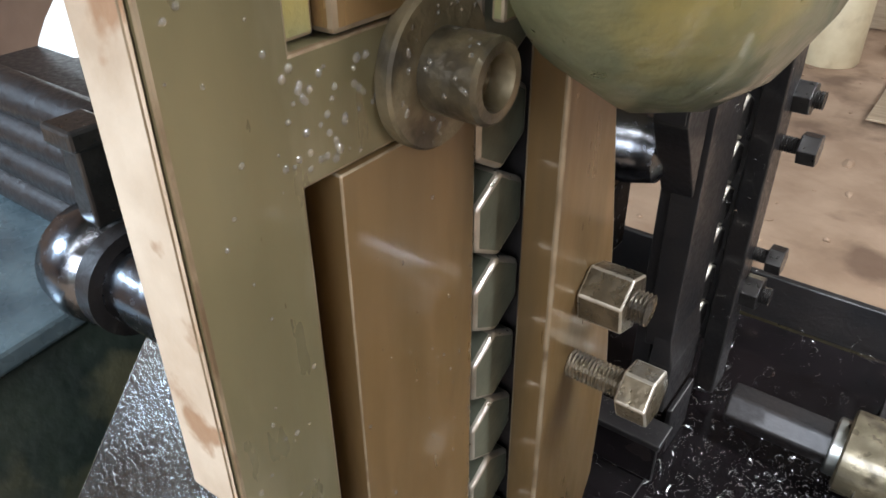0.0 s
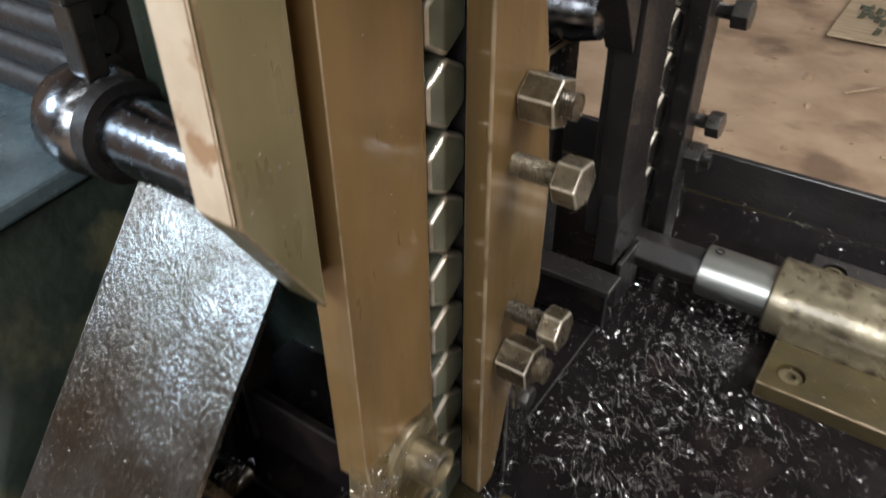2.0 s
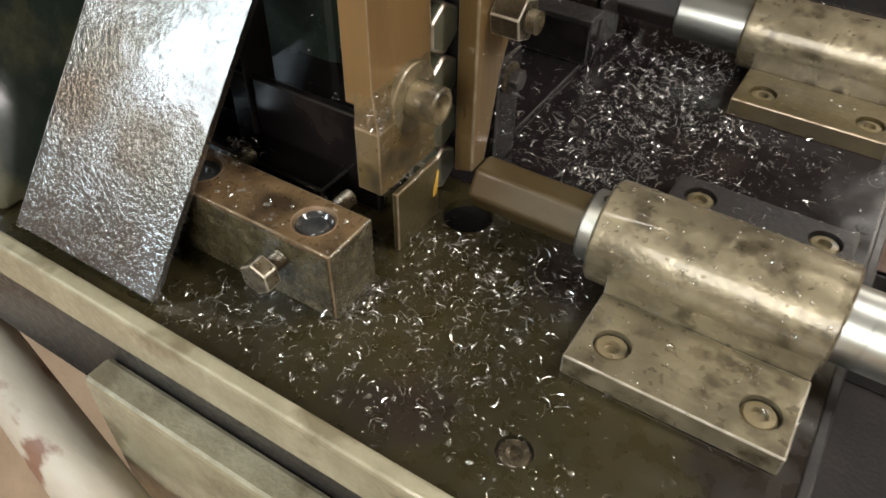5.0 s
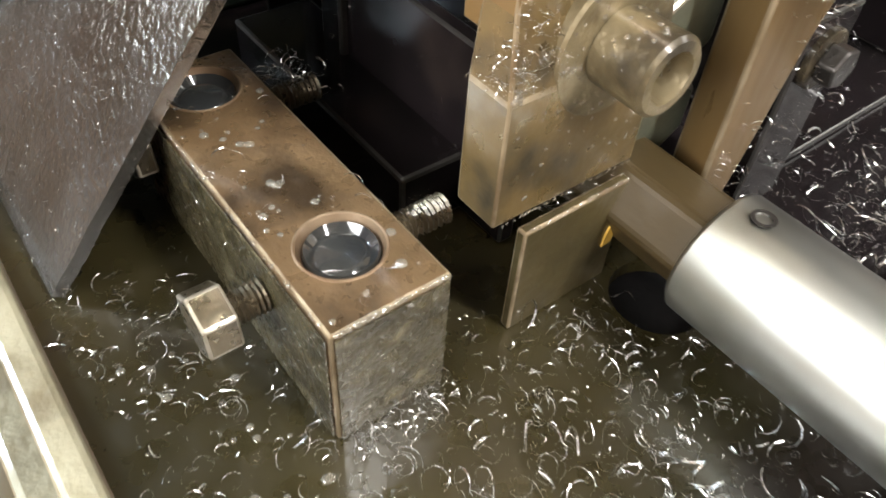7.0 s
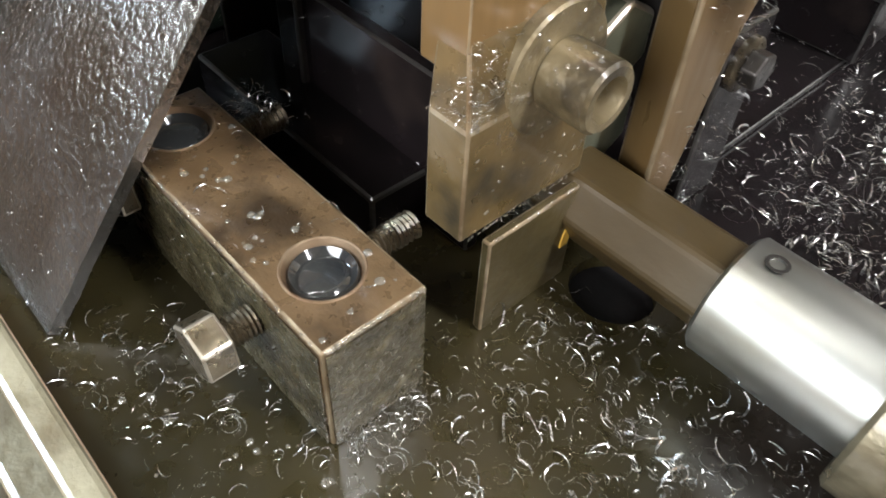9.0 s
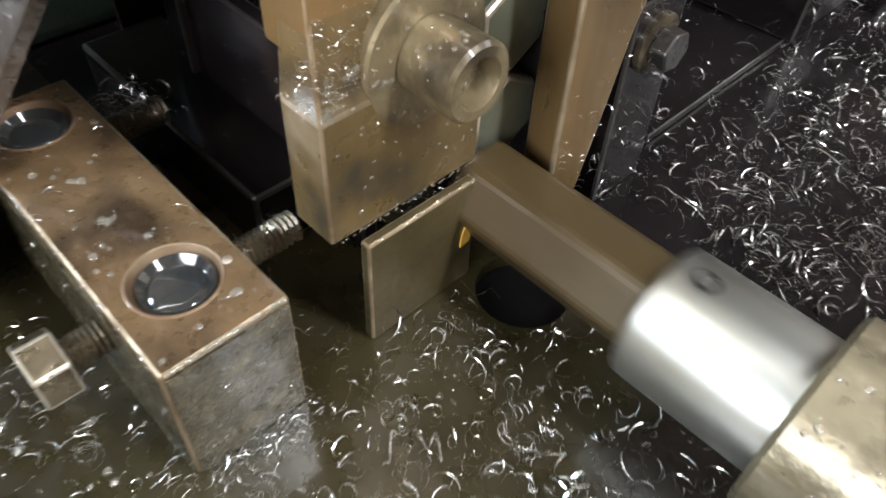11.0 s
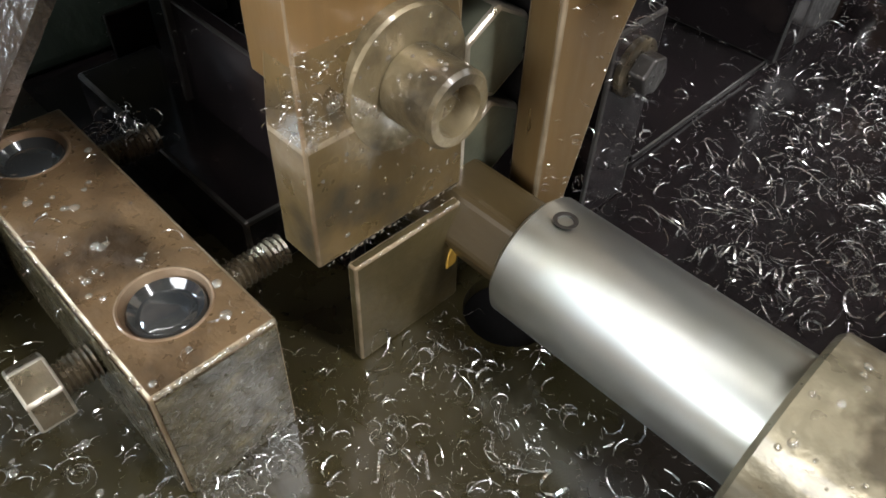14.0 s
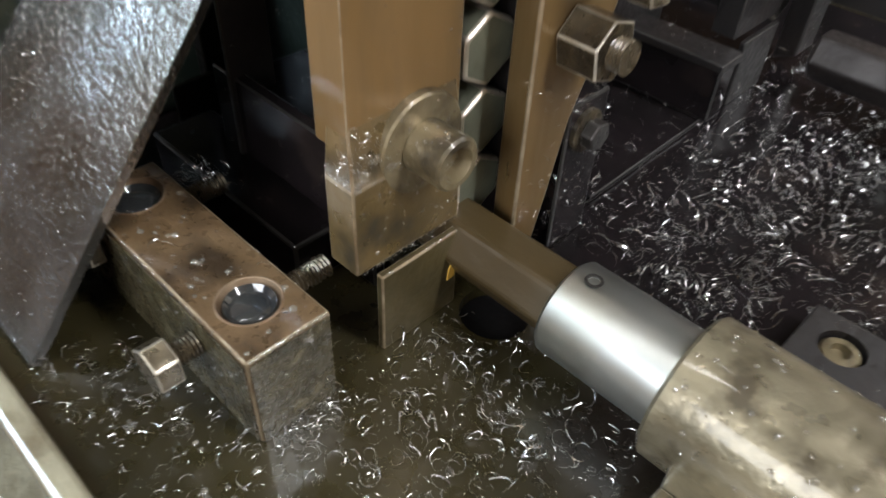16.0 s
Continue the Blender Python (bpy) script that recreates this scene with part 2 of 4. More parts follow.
def lathe(profile, axis="x", n=40, at=(0, 0, 0), bm=None):
    """Turns (along, radius) pairs round an axis."""
    bm = bm or bmesh.new()
    turn = {"x": Matrix.Rotation(radians(90), 4, "Y"), "y": Matrix.Rotation(radians(-90), 4, "X"), "z": Matrix.Identity(4)}[axis]
    m = Matrix.Translation(at) @ turn
    rings = []
    for a, r in profile:
        if r < 1e-6:
            rings.append([bm.verts.new(m @ Vector((0, 0, a)))])
        else:
            rings.append([bm.verts.new(m @ Vector((r * math.cos(2 * math.pi * i / n), r * math.sin(2 * math.pi * i / n), a))) for i in range(n)])
    for p, q in zip(rings, rings[1:]):
        for i in range(n):
            j = (i + 1) % n
            if len(p) == 1 and len(q) > 1:
                bm.faces.new((p[0], q[i], q[j]))
            elif len(q) == 1 and len(p) > 1:
                bm.faces.new((p[i], p[j], q[0]))
            elif len(p) > 1:
                bm.faces.new((p[i], p[j], q[j], q[i]))
    return bm


def hexprism(r, a0, a1, axis="x", at=(0, 0, 0), spin=0.0, bevel=0.0008, bm=None):
    """A six-sided bar along an axis; r is the radius at its corners."""
    bm = bm or bmesh.new()
    turn = {"x": Matrix.Rotation(radians(90), 4, "Y"), "y": Matrix.Rotation(radians(-90), 4, "X"), "z": Matrix.Identity(4)}[axis]
    m = Matrix.Translation(at) @ turn
    lo, hi = ([bm.verts.new(m @ Vector((r * math.cos(math.pi / 3 * i + spin), r * math.sin(math.pi / 3 * i + spin), a))) for i in range(6)] for a in (a0, a1))
    fs = [bm.faces.new(lo), bm.faces.new(hi)] + [bm.faces.new((lo[i], lo[(i + 1) % 6], hi[(i + 1) % 6], hi[i])) for i in range(6)]
    if bevel:
        bmesh.ops.recalc_face_normals(bm, faces=fs)
        bmesh.ops.bevel(bm, geom=list({e for f in fs for e in f.edges}), offset=bevel, segments=1 if bevel > 0.0023 else 3, profile=0.5, affect="EDGES", material=1 if bevel < 0.002 else -1)
    return bm


def thread(r, a0, a1, pitch, axis, at=(0, 0, 0)):
    """A screw's thread as close ridges."""
    prof, a = [(a0, 0)], a0
    while a < a1:
        prof += [(a, r * 0.86), (a + pitch * 0.5, r)]
        a += pitch
    return lathe(prof + [(a1, r * 0.86), (a1, 0)], axis, 16, at)


def poly_prism(points, x0, x1, bevel=0.001):
    """An outline in (y, z), given thickness along x."""
    bm = bmesh.new()
    lo = [bm.verts.new((x0, y, z)) for y, z in points]
    hi = [bm.verts.new((x1, y, z)) for y, z in points]
    n = len(points)
    bm.faces.new(lo), bm.faces.new(hi)
    for i in range(n):
        bm.faces.new((lo[i], lo[(i + 1) % n], hi[(i + 1) % n], hi[i]))
    bmesh.ops.recalc_face_normals(bm, faces=bm.faces)
    if bevel:
        bmesh.ops.bevel(bm, geom=list(bm.edges), offset=bevel, segments=2, profile=0.5, affect="EDGES", material=1)
    return bm


def plate_with_holes(name, x0, x1, y0, y1, z0, z1, holes, material, parent=None, label="", n=28, bevel=0.0):
    """A slab whose top is pierced by round holes (x, y, radius, depth)."""
    bm = bmesh.new()
    outer = [bm.verts.new((x, y, z1)) for x, y in ((x0, y0), (x1, y0), (x1, y1), (x0, y1))]
    edges = [bm.edges.new((outer[i], outer[(i + 1) % 4])) for i in range(4)]
    for hx, hy, hr, hd in holes:
        ring = [bm.verts.new((hx + hr * math.cos(2 * math.pi * i / n), hy + hr * math.sin(2 * math.pi * i / n), z1)) for i in range(n)]
        edges += [bm.edges.new((ring[i], ring[(i + 1) % n])) for i in range(n)]
        low = [bm.verts.new((v.co.x, v.co.y, z1 - hd)) for v in ring]
        for i in range(n):
            bm.faces.new((ring[i], ring[(i + 1) % n], low[(i + 1) % n], low[i]))
        bm.faces.new(low)
    bmesh.ops.triangle_fill(bm, edges=edges, use_beauty=True)
    base = [bm.verts.new((v.co.x, v.co.y, z0)) for v in outer]
    bm.faces.new(base)
    for i in range(4):
        bm.faces.new((outer[i], outer[(i + 1) % 4], base[(i + 1) % 4], base[i]))
    if bevel:
        bmesh.ops.recalc_face_normals(bm, faces=bm.faces)
        rim = set(outer + base)
        bmesh.ops.bevel(bm, geom=[e for e in bm.edges if e.verts[0] in rim and e.verts[1] in rim and e.calc_face_angle(0) > 0.8], offset=bevel, segments=2, profile=0.5, affect="EDGES", material=1)
    ob = finish(name, bm, material)
    if parent:
        ob.parent = parent
    if label:
        ob["label"] = label
    return ob


# ---- the workshop ----
F = 0.300  # top of the machine's base plate


def rough_sheet(x0, x1, y0, y1, n, amp, zf):
    bm = bmesh.new()
    vs = [[bm.verts.new((x0 + (x1 - x0) * i / n, y0 + (y1 - y0) * j / n, 0)) for j in range(n + 1)] for i in range(n + 1)]
    for row in vs:
        for v in row:
            v.co.z = zf + amp * noise.noise(v.co * 3.0) + amp * 0.5 * noise.noise(v.co * 11.0)
    for i in range(n):
        for j in range(n):
            bm.faces.new((vs[i][j], vs[i + 1][j], vs[i + 1][j + 1], vs[i][j + 1]))
    return bm


def room():
    tagged(finish("ground", rough_sheet(-4, 4, -4, 5, 120, 0.012, 0.0), M_DIRT, True), "packed reddish-brown earth floor of the workshop", "floor", kind="structure")
    # mostly unseen walls, added to enclose the light; openings sized to the lamps
    for nm, b in (("wall_west", (-2.05, -1.9, -0.95, 5, 0, 3)), ("wall_west_far", (-2.05, -1.9, -4, -2.0, 0, 3)), ("wall_west_lintel", (-2.05, -1.9, -2.0, -0.95, 2.2, 3)), ("wall_west_sill", (-2.05, -1.9, -2.0, -0.95, 0, 1.15)),
                  ("wall_north", (-2.05, 4, 4.4, 4.55, 0, 3)), ("wall_east", (3.0, 3.15, -4, 4.4, 0, 3)),
                  ("wall_south", (-2.05, -0.6, -3.15, -3.0, 0, 3)), ("wall_south_side", (2.0, 3.0, -3.15, -3.0, 0, 3)), ("wall_south_lintel", (-0.6, 2.0, -3.15, -3.0, 2.7, 3))):
        tagged(finish(nm, box(*b, bevel=0), M_WALL), "rough brown mud-plastered workshop wall", "wall", kind="structure")
    # unseen roof added to block the sky, dark to dull reflections in the bed
    tagged(finish("ceiling", box(-2.1, 3.2, -3.2, 4.6, 3.0, 3.08, bevel=0), M_ROOF), "dark workshop roof, unseen, added to keep the sky out", "ceiling", kind="structure")
    for x, y, h, turn in ((0.92, 0.40, 0.6, 0), (-0.45, -0.66, 0.75, -26)):
        t = thing("tube_lamp", x, y, 1.43, "lit fluorescent tube lamp hung under the roof", "lamp", "tube lamps")
        t.matrix_basis = pose(x, y, 1.43, 0, 0, turn)
        part("tube", lathe([(-h, 0), (-h, 0.013), (h, 0.013), (h, 0)], "y", 16), M_GLOW, t)
        for dy_ in (-0.5, 0.5):
            part("hanger", box(-0.003, 0.003, dy_ - 0.003, dy_ + 0.003, 0.061, 1.57, 0), M_BLACK, t)
        part("fixture", box(-0.03, 0.03, -h - 0.02, h + 0.02, 0.015, 0.06, 0.004), M_WHITE, t)


room()

# ---- base plate and its stand ----


def base():
    t = tagged(plate_with_holes("base_plate", -0.62, 0.127, -0.004, 0.56, F - 0.014, F,
                                [(-0.0760, 0.1510, 0.0148, 0.0135), (-0.070, 0.407, 0.0165, 0.0135), (0.020, 0.029, 0.0085, 0.006)], M_PLATE),
               "thick steel machine bed, dark with oil", "machine bed")
    # black plug in place of the shade inside the hole
    part("oil_pool", lathe([(F - 0.0134, 0.0), (F - 0.0134, 0.0146), (F - 0.0050, 0.0146), (F - 0.0050, 0.0)], "z", 28, (-0.0760, 0.1510, 0)), M_VOID, t, "dull black plug painted as the dark depth of the drain hole")
    s = thing("recessed_screw", 0.020, 0.029, F - 0.006, "countersunk socket screw sunk in the oily bed", "screw")
    part("head", lathe([(0, 0.0078), (0.004, 0.0078), (0.0052, 0.0066), (0.0052, 0.0038), (0.002, 0.0036), (0.002, 0)], "z", 24), M_BOLT, s, smooth=True)
    r = thing("bed_frame", 0, 0, 0, "olive-painted angle-iron frame under the machine bed", "frame")
    part("front_rim", box(-0.62, 0.127, -0.014, -0.0045, F - 0.025, F + 0.005, 0.002), M_RIM, r)
    part("front_web", box(-0.62, 0.127, -0.0105, -0.0055, 0.20, F - 0.0255, 0.001), M_BLACK, r)
    part("lower_rail", box(-0.21, 0.127, -0.030, -0.0110, 0.12, 0.252, 0.003), M_RIM, r, "grey-olive lower rail")
    part("back_flange", box(-0.62, 0.133, 0.5605, 0.567, 0.20, F + 0.042, 0.0015), M_BLACK, r, "black oily back flange")
    part("side_web", box(0.1275, 0.133, -0.0135, 0.5600, 0.20, F - 0.003, 0.001), M_BLACK, r)
    for x, y in ((-0.57, 0.09), (0.10, 0.06), (-0.57, 0.52), (0.10, 0.52)):
        part("leg", box(x - 0.022, x + 0.022, y - 0.022, y + 0.022, 0.0, F - 0.0145, 0.002), M_BLACK, r)
    p = thing("brace_tube", -0.316, -0.018, 0.17, "peeling pink-painted brace tube in front of the bed", "pipe")
    bm = lathe([(-0.35, 0), (-0.35, 0.021), (0.27, 0.021), (0.27, 0)], "x", 32)
    bmesh.ops.transform(bm, verts=bm.verts, matrix=pose(0, -0.012, 0, 0, 0, -12))
    part("tube", bm, M_PEEL, p, "", True)
    part("support_foot", box(0.245, 0.27, -0.085, -0.055, -0.17, -0.005, 0.003), M_PEEL, p)


base()


def sludge():
    """A thin black film of oil and fines with a ragged edge, over the back of the bed."""
    bm = bmesh.new()
    nx, ny = 90, 70
    x0, x1, y0, y1 = -0.30, 0.1255, 0.055, 0.555
    grid = {}
    for i in range(nx + 1):
        for j in range(ny + 1):
            x, y = x0 + (x1 - x0) * i / nx, y0 + (y1 - y0) * j / ny
            lim = 0.172 if x > -0.10 else (0.172 - 0.8 * (-0.10 - x) if x > -0.2 else 0.09)
            if y > lim + 0.022 * noise.noise(Vector((x * 28, y * 28, 0))) and not (-0.207 < x < -0.088 and y < 0.083):
                grid[i, j] = bm.verts.new((x, y, F + 0.0006 + 0.0003 * noise.noise(Vector((x * 60, y * 60, 3)))))
    for i in range(nx):
        for j in range(ny):
            q = [(i, j), (i + 1, j), (i + 1, j + 1), (i, j + 1)]
            if all(k in grid for k in q):
                bm.faces.new([grid[k] for k in q])
    tagged(finish("oil_sludge", bm, M_SLUDGE_SHADE, True), "black film of oil and metal fines on the bed", "oil film", kind="stuff")


sludge()
h_ = thing("base_shim", -0.126, 0.30, F, "thin black shim plate on the bed", "shim plate")
part("plate", box(-0.034, 0.034, -0.062, 0.062, 0.0010, 0.0042, 0.0006), M_SLUDGE_SHADE, h_)
h_ = thing("stop_bracket", -0.12, 0.346, F, "black angle bracket with chips on it", "bracket")
part("foot", box(-0.03, 0.032, -0.008, 0.008, 0.0044, 0.036, 0.001), M_SLUDGE_SHADE, h_)
part("shelf", box(-0.035, 0.034, -0.012, 0.010, 0.0362, 0.041, 0.0008), M_BLACK, h_, "flat shelf")

# ---- screws and bolts ----


def hex_bolt(x, y, z, axis, head, shank, r, label, group="", material=None, sign=1):
    """A hexagon-headed bolt standing out of a face along an axis; shank is its bare length."""
    material = material or M_BOLT
    t = thing("hex_bolt", x, y, z, label, "bolt", group)
    hr = r * 1.95
    lo, hi = sorted((sign * shank, sign * (shank + head)))
    part("head", hexprism(hr, lo, hi, axis, spin=0.4), material, t)
    lo, hi = sorted((sign * -0.012, sign * shank))
    part("shank", thread(r, lo, hi, 0.0014, axis), material, t, "threaded shank")
    return t


def nut_on_stud(x, y, z, axis, r, label, group="", material=None):
    material = material or M_BOLT
    t = thing("stud_and_nut", x, y, z, label, "bolt", group)
    part("nut", hexprism(r * 1.95, -0.0062, r * 1.7, axis, spin=0.2), material, t)
    part("stud", thread(r, -0.008, r * 2.6, 0.0014, axis), material, t, "threaded stud end")
    return t


def cap_screw(x, y, z, r, length, label):
    """A socket cap screw on a washer, pointing along +x."""
    t = thing("cap_screw", x, y, z, label, "screw", "magazine cap screws")
    part("washer", lathe([(0, 0), (0, r * 1.90), (0.0032, r * 1.90), (0.004, r * 1.83), (0.004, 0)], "x", 40), M_SCREW, t, "thick plain washer", True)
    part("head", lathe([(0.0042, 0), (0.0042, r), (length - 0.001, r), (length, r * 0.9), (length, r * 0.66), (length - 0.003, r * 0.6), (length - 0.006, r * 0.58), (length - 0.006, 0)], "x", 36), M_SCREW, t, "round head with an oil-filled socket", True)
    return t


# ---- clamp block by the chute ----


def clamp_block():
    t = thing("clamp_block", -0.1455, 0.063, F, "rusty-brown steel clamp block with two counterbored holes", "clamp block")
    x0 = -0.1455
    body = plate_with_holes("body", -0.058, 0.0555, -0.0165, 0.0165, 0.0002, 0.043, [(-0.112 - x0, 0.0, 0.0112, 0.009), (-0.188 - x0, 0.0, 0.0112, 0.009)], M_BLOCK, t, bevel=0.0009)
    for hx in (-0.112, -0.188):
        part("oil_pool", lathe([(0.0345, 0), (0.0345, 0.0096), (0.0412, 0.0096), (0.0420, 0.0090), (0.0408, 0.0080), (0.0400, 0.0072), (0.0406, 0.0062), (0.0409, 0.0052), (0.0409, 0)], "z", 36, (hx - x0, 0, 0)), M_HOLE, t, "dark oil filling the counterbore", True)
        part("hole_rim", lathe([(0.0405, 0.0097), (0.0431, 0.0108), (0.0433, 0.0113), (0.0431, 0.0117), (0.0405, 0.0117), (0.0405, 0.0097)], "z", 40, (hx - x0, 0, 0)), M_RUST, t, "worn rim of the hole", True)
    part("end_grime", box(0.0557, 0.0562, -0.0155, 0.0155, 0.0006, 0.0415, 0), M_DARK_SKIN, t, "grey oily grime on its end face")
    # same thin skin, darker than the block's top, along the side
    part("side_grime", box(-0.057, 0.0540, -0.0172, -0.0167, 0.0006, 0.0405, 0), M_DARK_SKIN, t, "dark speckled skin on its side")
    for hx in (-0.121, -0.191):
        b = hex_bolt(hx, 0.046, F + 0.028, "y", *((0.009, 0.010) if hx > -0.15 else (0.006, 0.002)), 0.0048, "worn hexagon set bolt through the clamp block", "clamp set bolts", sign=-1)
        e = thing("set_bolt_end", hx, 0.0798, F + 0.028, "threaded end of a set bolt, full of fine chips", "bolt", "clamp set bolt ends")
        part("thread", thread(0.0048, 0, 0.0205, 0.0017, "y"), M_BOLT, e)
    # bar in sludge black, so its colour holds the shade of the hollow
    s = thing("tool_bar", -0.195, 0.117, F, "square steel bar clamped by set bolts, coloured black as the shaded hollow", "tool bar")
    part("bar", box(-0.055, 0.055, -0.0165, 0.016, 0.0002, 0.024, 0.0015), M_SLUDGE_SHADE, s)


clamp_block()

# ---- magazine ----
PITCH, NUT_Z, NUT_Y, NUT_X = 0.0293, 0.3155, 0.1640, -0.1084


def z_prism(points, z0, z1, bevel):
    """An outline in (x, y), drawn up from z0 to z1."""
    bm = bmesh.new()
    lo, hi = ([bm.verts.new((x, y, z)) for x, y in points] for z in (z0, z1))
    n = len(points)
    bm.faces.new(lo), bm.faces.new(hi)
    for i in range(n):
        bm.faces.new((lo[i], lo[(i + 1) % n], hi[(i + 1) % n], hi[i]))
    bmesh.ops.recalc_face_normals(bm, faces=bm.faces)
    bmesh.ops.bevel(bm, geom=list(bm.edges), offset=bevel, segments=2, profile=0.5, affect="EDGES", material=1)
    return bm


def sloped_block():
    """The magazine's lower block: above its square part it narrows back to the guide plate on two sides."""
    bm = bmesh.new()
    levels = [(0.3425, -0.096, 0.0965), (0.3790, -0.096, 0.0965), (0.4020, -0.1004, 0.0990)]
    rings = [[bm.verts.new(p) for p in ((-0.1105, y, z), (x, y, z), (x, 0.1465, z), (-0.1105, 0.1465, z))] for z, x, y in levels]
    bm.faces.new(rings[0]), bm.faces.new(rings[-1])
    for lo, hi in zip(rings, rings[1:]):
        for i in range(4):
            bm.faces.new((lo[i], lo[(i + 1) % 4], hi[(i + 1) % 4], hi[i]))
    bmesh.ops.recalc_face_normals(bm, faces=bm.faces)
    bmesh.ops.bevel(bm, geom=[e for e in bm.edges if e.calc_face_angle(0) > 0.1], offset=0.0008, segments=2, profile=0.5, affect="EDGES", material=1)
    return bm


def magazine(dy, dark):
    # the far copy takes black materials in place of brown and olive
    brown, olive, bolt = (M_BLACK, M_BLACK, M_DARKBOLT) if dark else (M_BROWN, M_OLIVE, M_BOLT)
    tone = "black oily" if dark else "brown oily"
    t = thing("nut_magazine", -0.11, 0.13 + dy, F, f"{tone} steel nut magazine with upright guide plates", "magazine", "nut magazines")
    ox, oy, oz = 0.11, -0.13, -F

    def P(name, bm, m, label=""):
        bmesh.ops.translate(bm, verts=bm.verts, vec=(ox, oy, oz))
        return part(name, bm, m, t, label)
    P("guide_plate", z_prism([(-0.116, 0.0985), (-0.100, 0.0985), (-0.100, 0.1480), (-0.1012, 0.1480), (-0.1012, 0.1385), (-0.116, 0.1385)], 0.3900, 0.6195, 0.0005), brown, "long flat guide plate with a thin lip")
    P("foot_block", sloped_block(), brown if dark else M_FOOT, "thick block at its lower end")
    P("upper_plate", box(-0.116, -0.100, 0.1000, 0.1480, 0.6480, 0.86, 0.0015), brown)
    P("guard_plate", poly_prism([(0.061, 0.549), (0.0895, 0.500), (0.0895, 0.6200), (0.1480, 0.6200), (0.1480, 0.6475), (0.0895, 0.6475), (0.0895, 0.86), (0.061, 0.86)], -0.119, -0.101, 0.0008), olive, "olive steel side guard with a cut corner")
    P("spacer", box(-0.1165, -0.111, 0.0897, 0.0983, 0.505, 0.6195, 0.0006), brown, "recessed spacer strip")
    P("painted_strip", box(-0.113, -0.1045, 0.0900, 0.0995, 0.6480, 0.86, 0.001), M_GREENBODY if not dark else brown, "green painted strip")
    # strip added to carry that painted light
    P("worn_edge", box(-0.1175, -0.1025, 0.0596, 0.0608, 0.551, 0.86, 0.0003), M_LIT_EDGE if not dark else brown, "pale strip with the door light on the guard's edge in its colour")
    P("back_plate", box(-0.1295, -0.1185, 0.1200, 0.210, 0.3460, 0.86, 0.001), M_BLACK)
    # the bar's right side as (z, y): a narrow tip below, wide in the middle
    side = [(0.3190, 0.1800), (0.3420, 0.1860), (0.3720, 0.1930), (0.4000, 0.2060), (0.4300, 0.2185), (0.4900, 0.2200), (0.5600, 0.2080), (0.6100, 0.1970), (0.6340, 0.1950)]
    if dark:
        side = [(0.3135, 0.1895), (0.6340, 0.1945)]
    bar = bmesh.new()
    rings = [[bar.verts.new(p) for p in ((-0.0830, 0.1650, z), (-0.0985, 0.1710, z if z > 0.33 else z - 0.0085), (-0.0985, y, z if z > 0.33 else z - 0.0085), (-0.0830, y, z))] for z, y in side]
    bar.faces.new(rings[0]), bar.faces.new(rings[-1])
    for lo, hi in zip(rings, rings[1:]):
        for i in range(4):
            bar.faces.new((lo[i], lo[(i + 1) % 4], hi[(i + 1) % 4], hi[i]))
    bmesh.ops.recalc_face_normals(bar, faces=bar.faces)
    bmesh.ops.bevel(bar, geom=[e for e in bar.edges if e.calc_face_angle(0) > 0.5], offset=0.0016, segments=3, profile=0.5, affect="EDGES", material=1)
    P("bar_spacer", box(-0.1183, -0.0987, 0.1800, 0.1930, 0.3460, 0.634, 0.001), M_BLACK)
    P("guide_bar", bar, brown, "brown-olive guide bar with worn rounded edges")
    P("stop_plate", box(-0.0955, -0.092, 0.1045, 0.1435, 0.3003, 0.3395, 0.0008), M_DARKBLOCK if not dark else brown, "thin square stop plate standing on the bed")
    if not dark:
        y = poly_prism([(0.1380, 0.316), (0.1415, 0.3165), (0.1425, 0.323), (0.1428, 0.332), (0.1405, 0.326), (0.1385, 0.321)], -0.09195, -0.0914, 0)
        P("paint_mark", y, M_YELLOW, "ochre paint smear")
    return t


def receiver(dy):
    t = thing("nut_receiver", -0.165, 0.155 + dy, F, "steel guide that takes the pushed nuts, coloured black as the shaded hollow", "guide")
    # walls and cover painted black to pass for the dark void here
    part("front_wall", box(-0.06, 0.0455, -0.031, -0.025, 0.0008, 0.062, 0.001), M_SLUDGE_SHADE, t)
    part("rear_wall", box(-0.06, 0.0335, 0.024, 0.030, 0.0008, 0.062, 0.001), M_SLUDGE_SHADE, t)
    part("cover", box(-0.06, 0.034, -0.0245, 0.0235, 0.046, 0.052, 0.001), M_SLUDGE_SHADE, t)


receiver(0.0)


def bar_lug():
    """A dark lug beside the bar's tip, with a bolt and washer buried in chips."""
    t = thing("bar_lug", -0.0915, 0.2085, F, "black oily lug beside the guide bar's tip", "lug")
    part("body", box(-0.0075, 0.0065, -0.0125, 0.0135, 0.0010, 0.0740, 0.0012), M_SLUDGE_SHADE, t)
    part("washer", lathe([(0.0066, 0), (0.0066, 0.0095), (0.0086, 0.0095), (0.0090, 0.0088), (0.0090, 0)], "x", 28, (0, -0.001, 0.060)), M_BOLT, t, "worn round washer", True)
    part("bolt_head", hexprism(0.0066, 0.0091, 0.0150, "x", (0, -0.001, 0.060), 0.3), M_DARKBOLT, t, "small hexagon bolt head")


bar_lug()
magazine(0.0, False)
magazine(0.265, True)
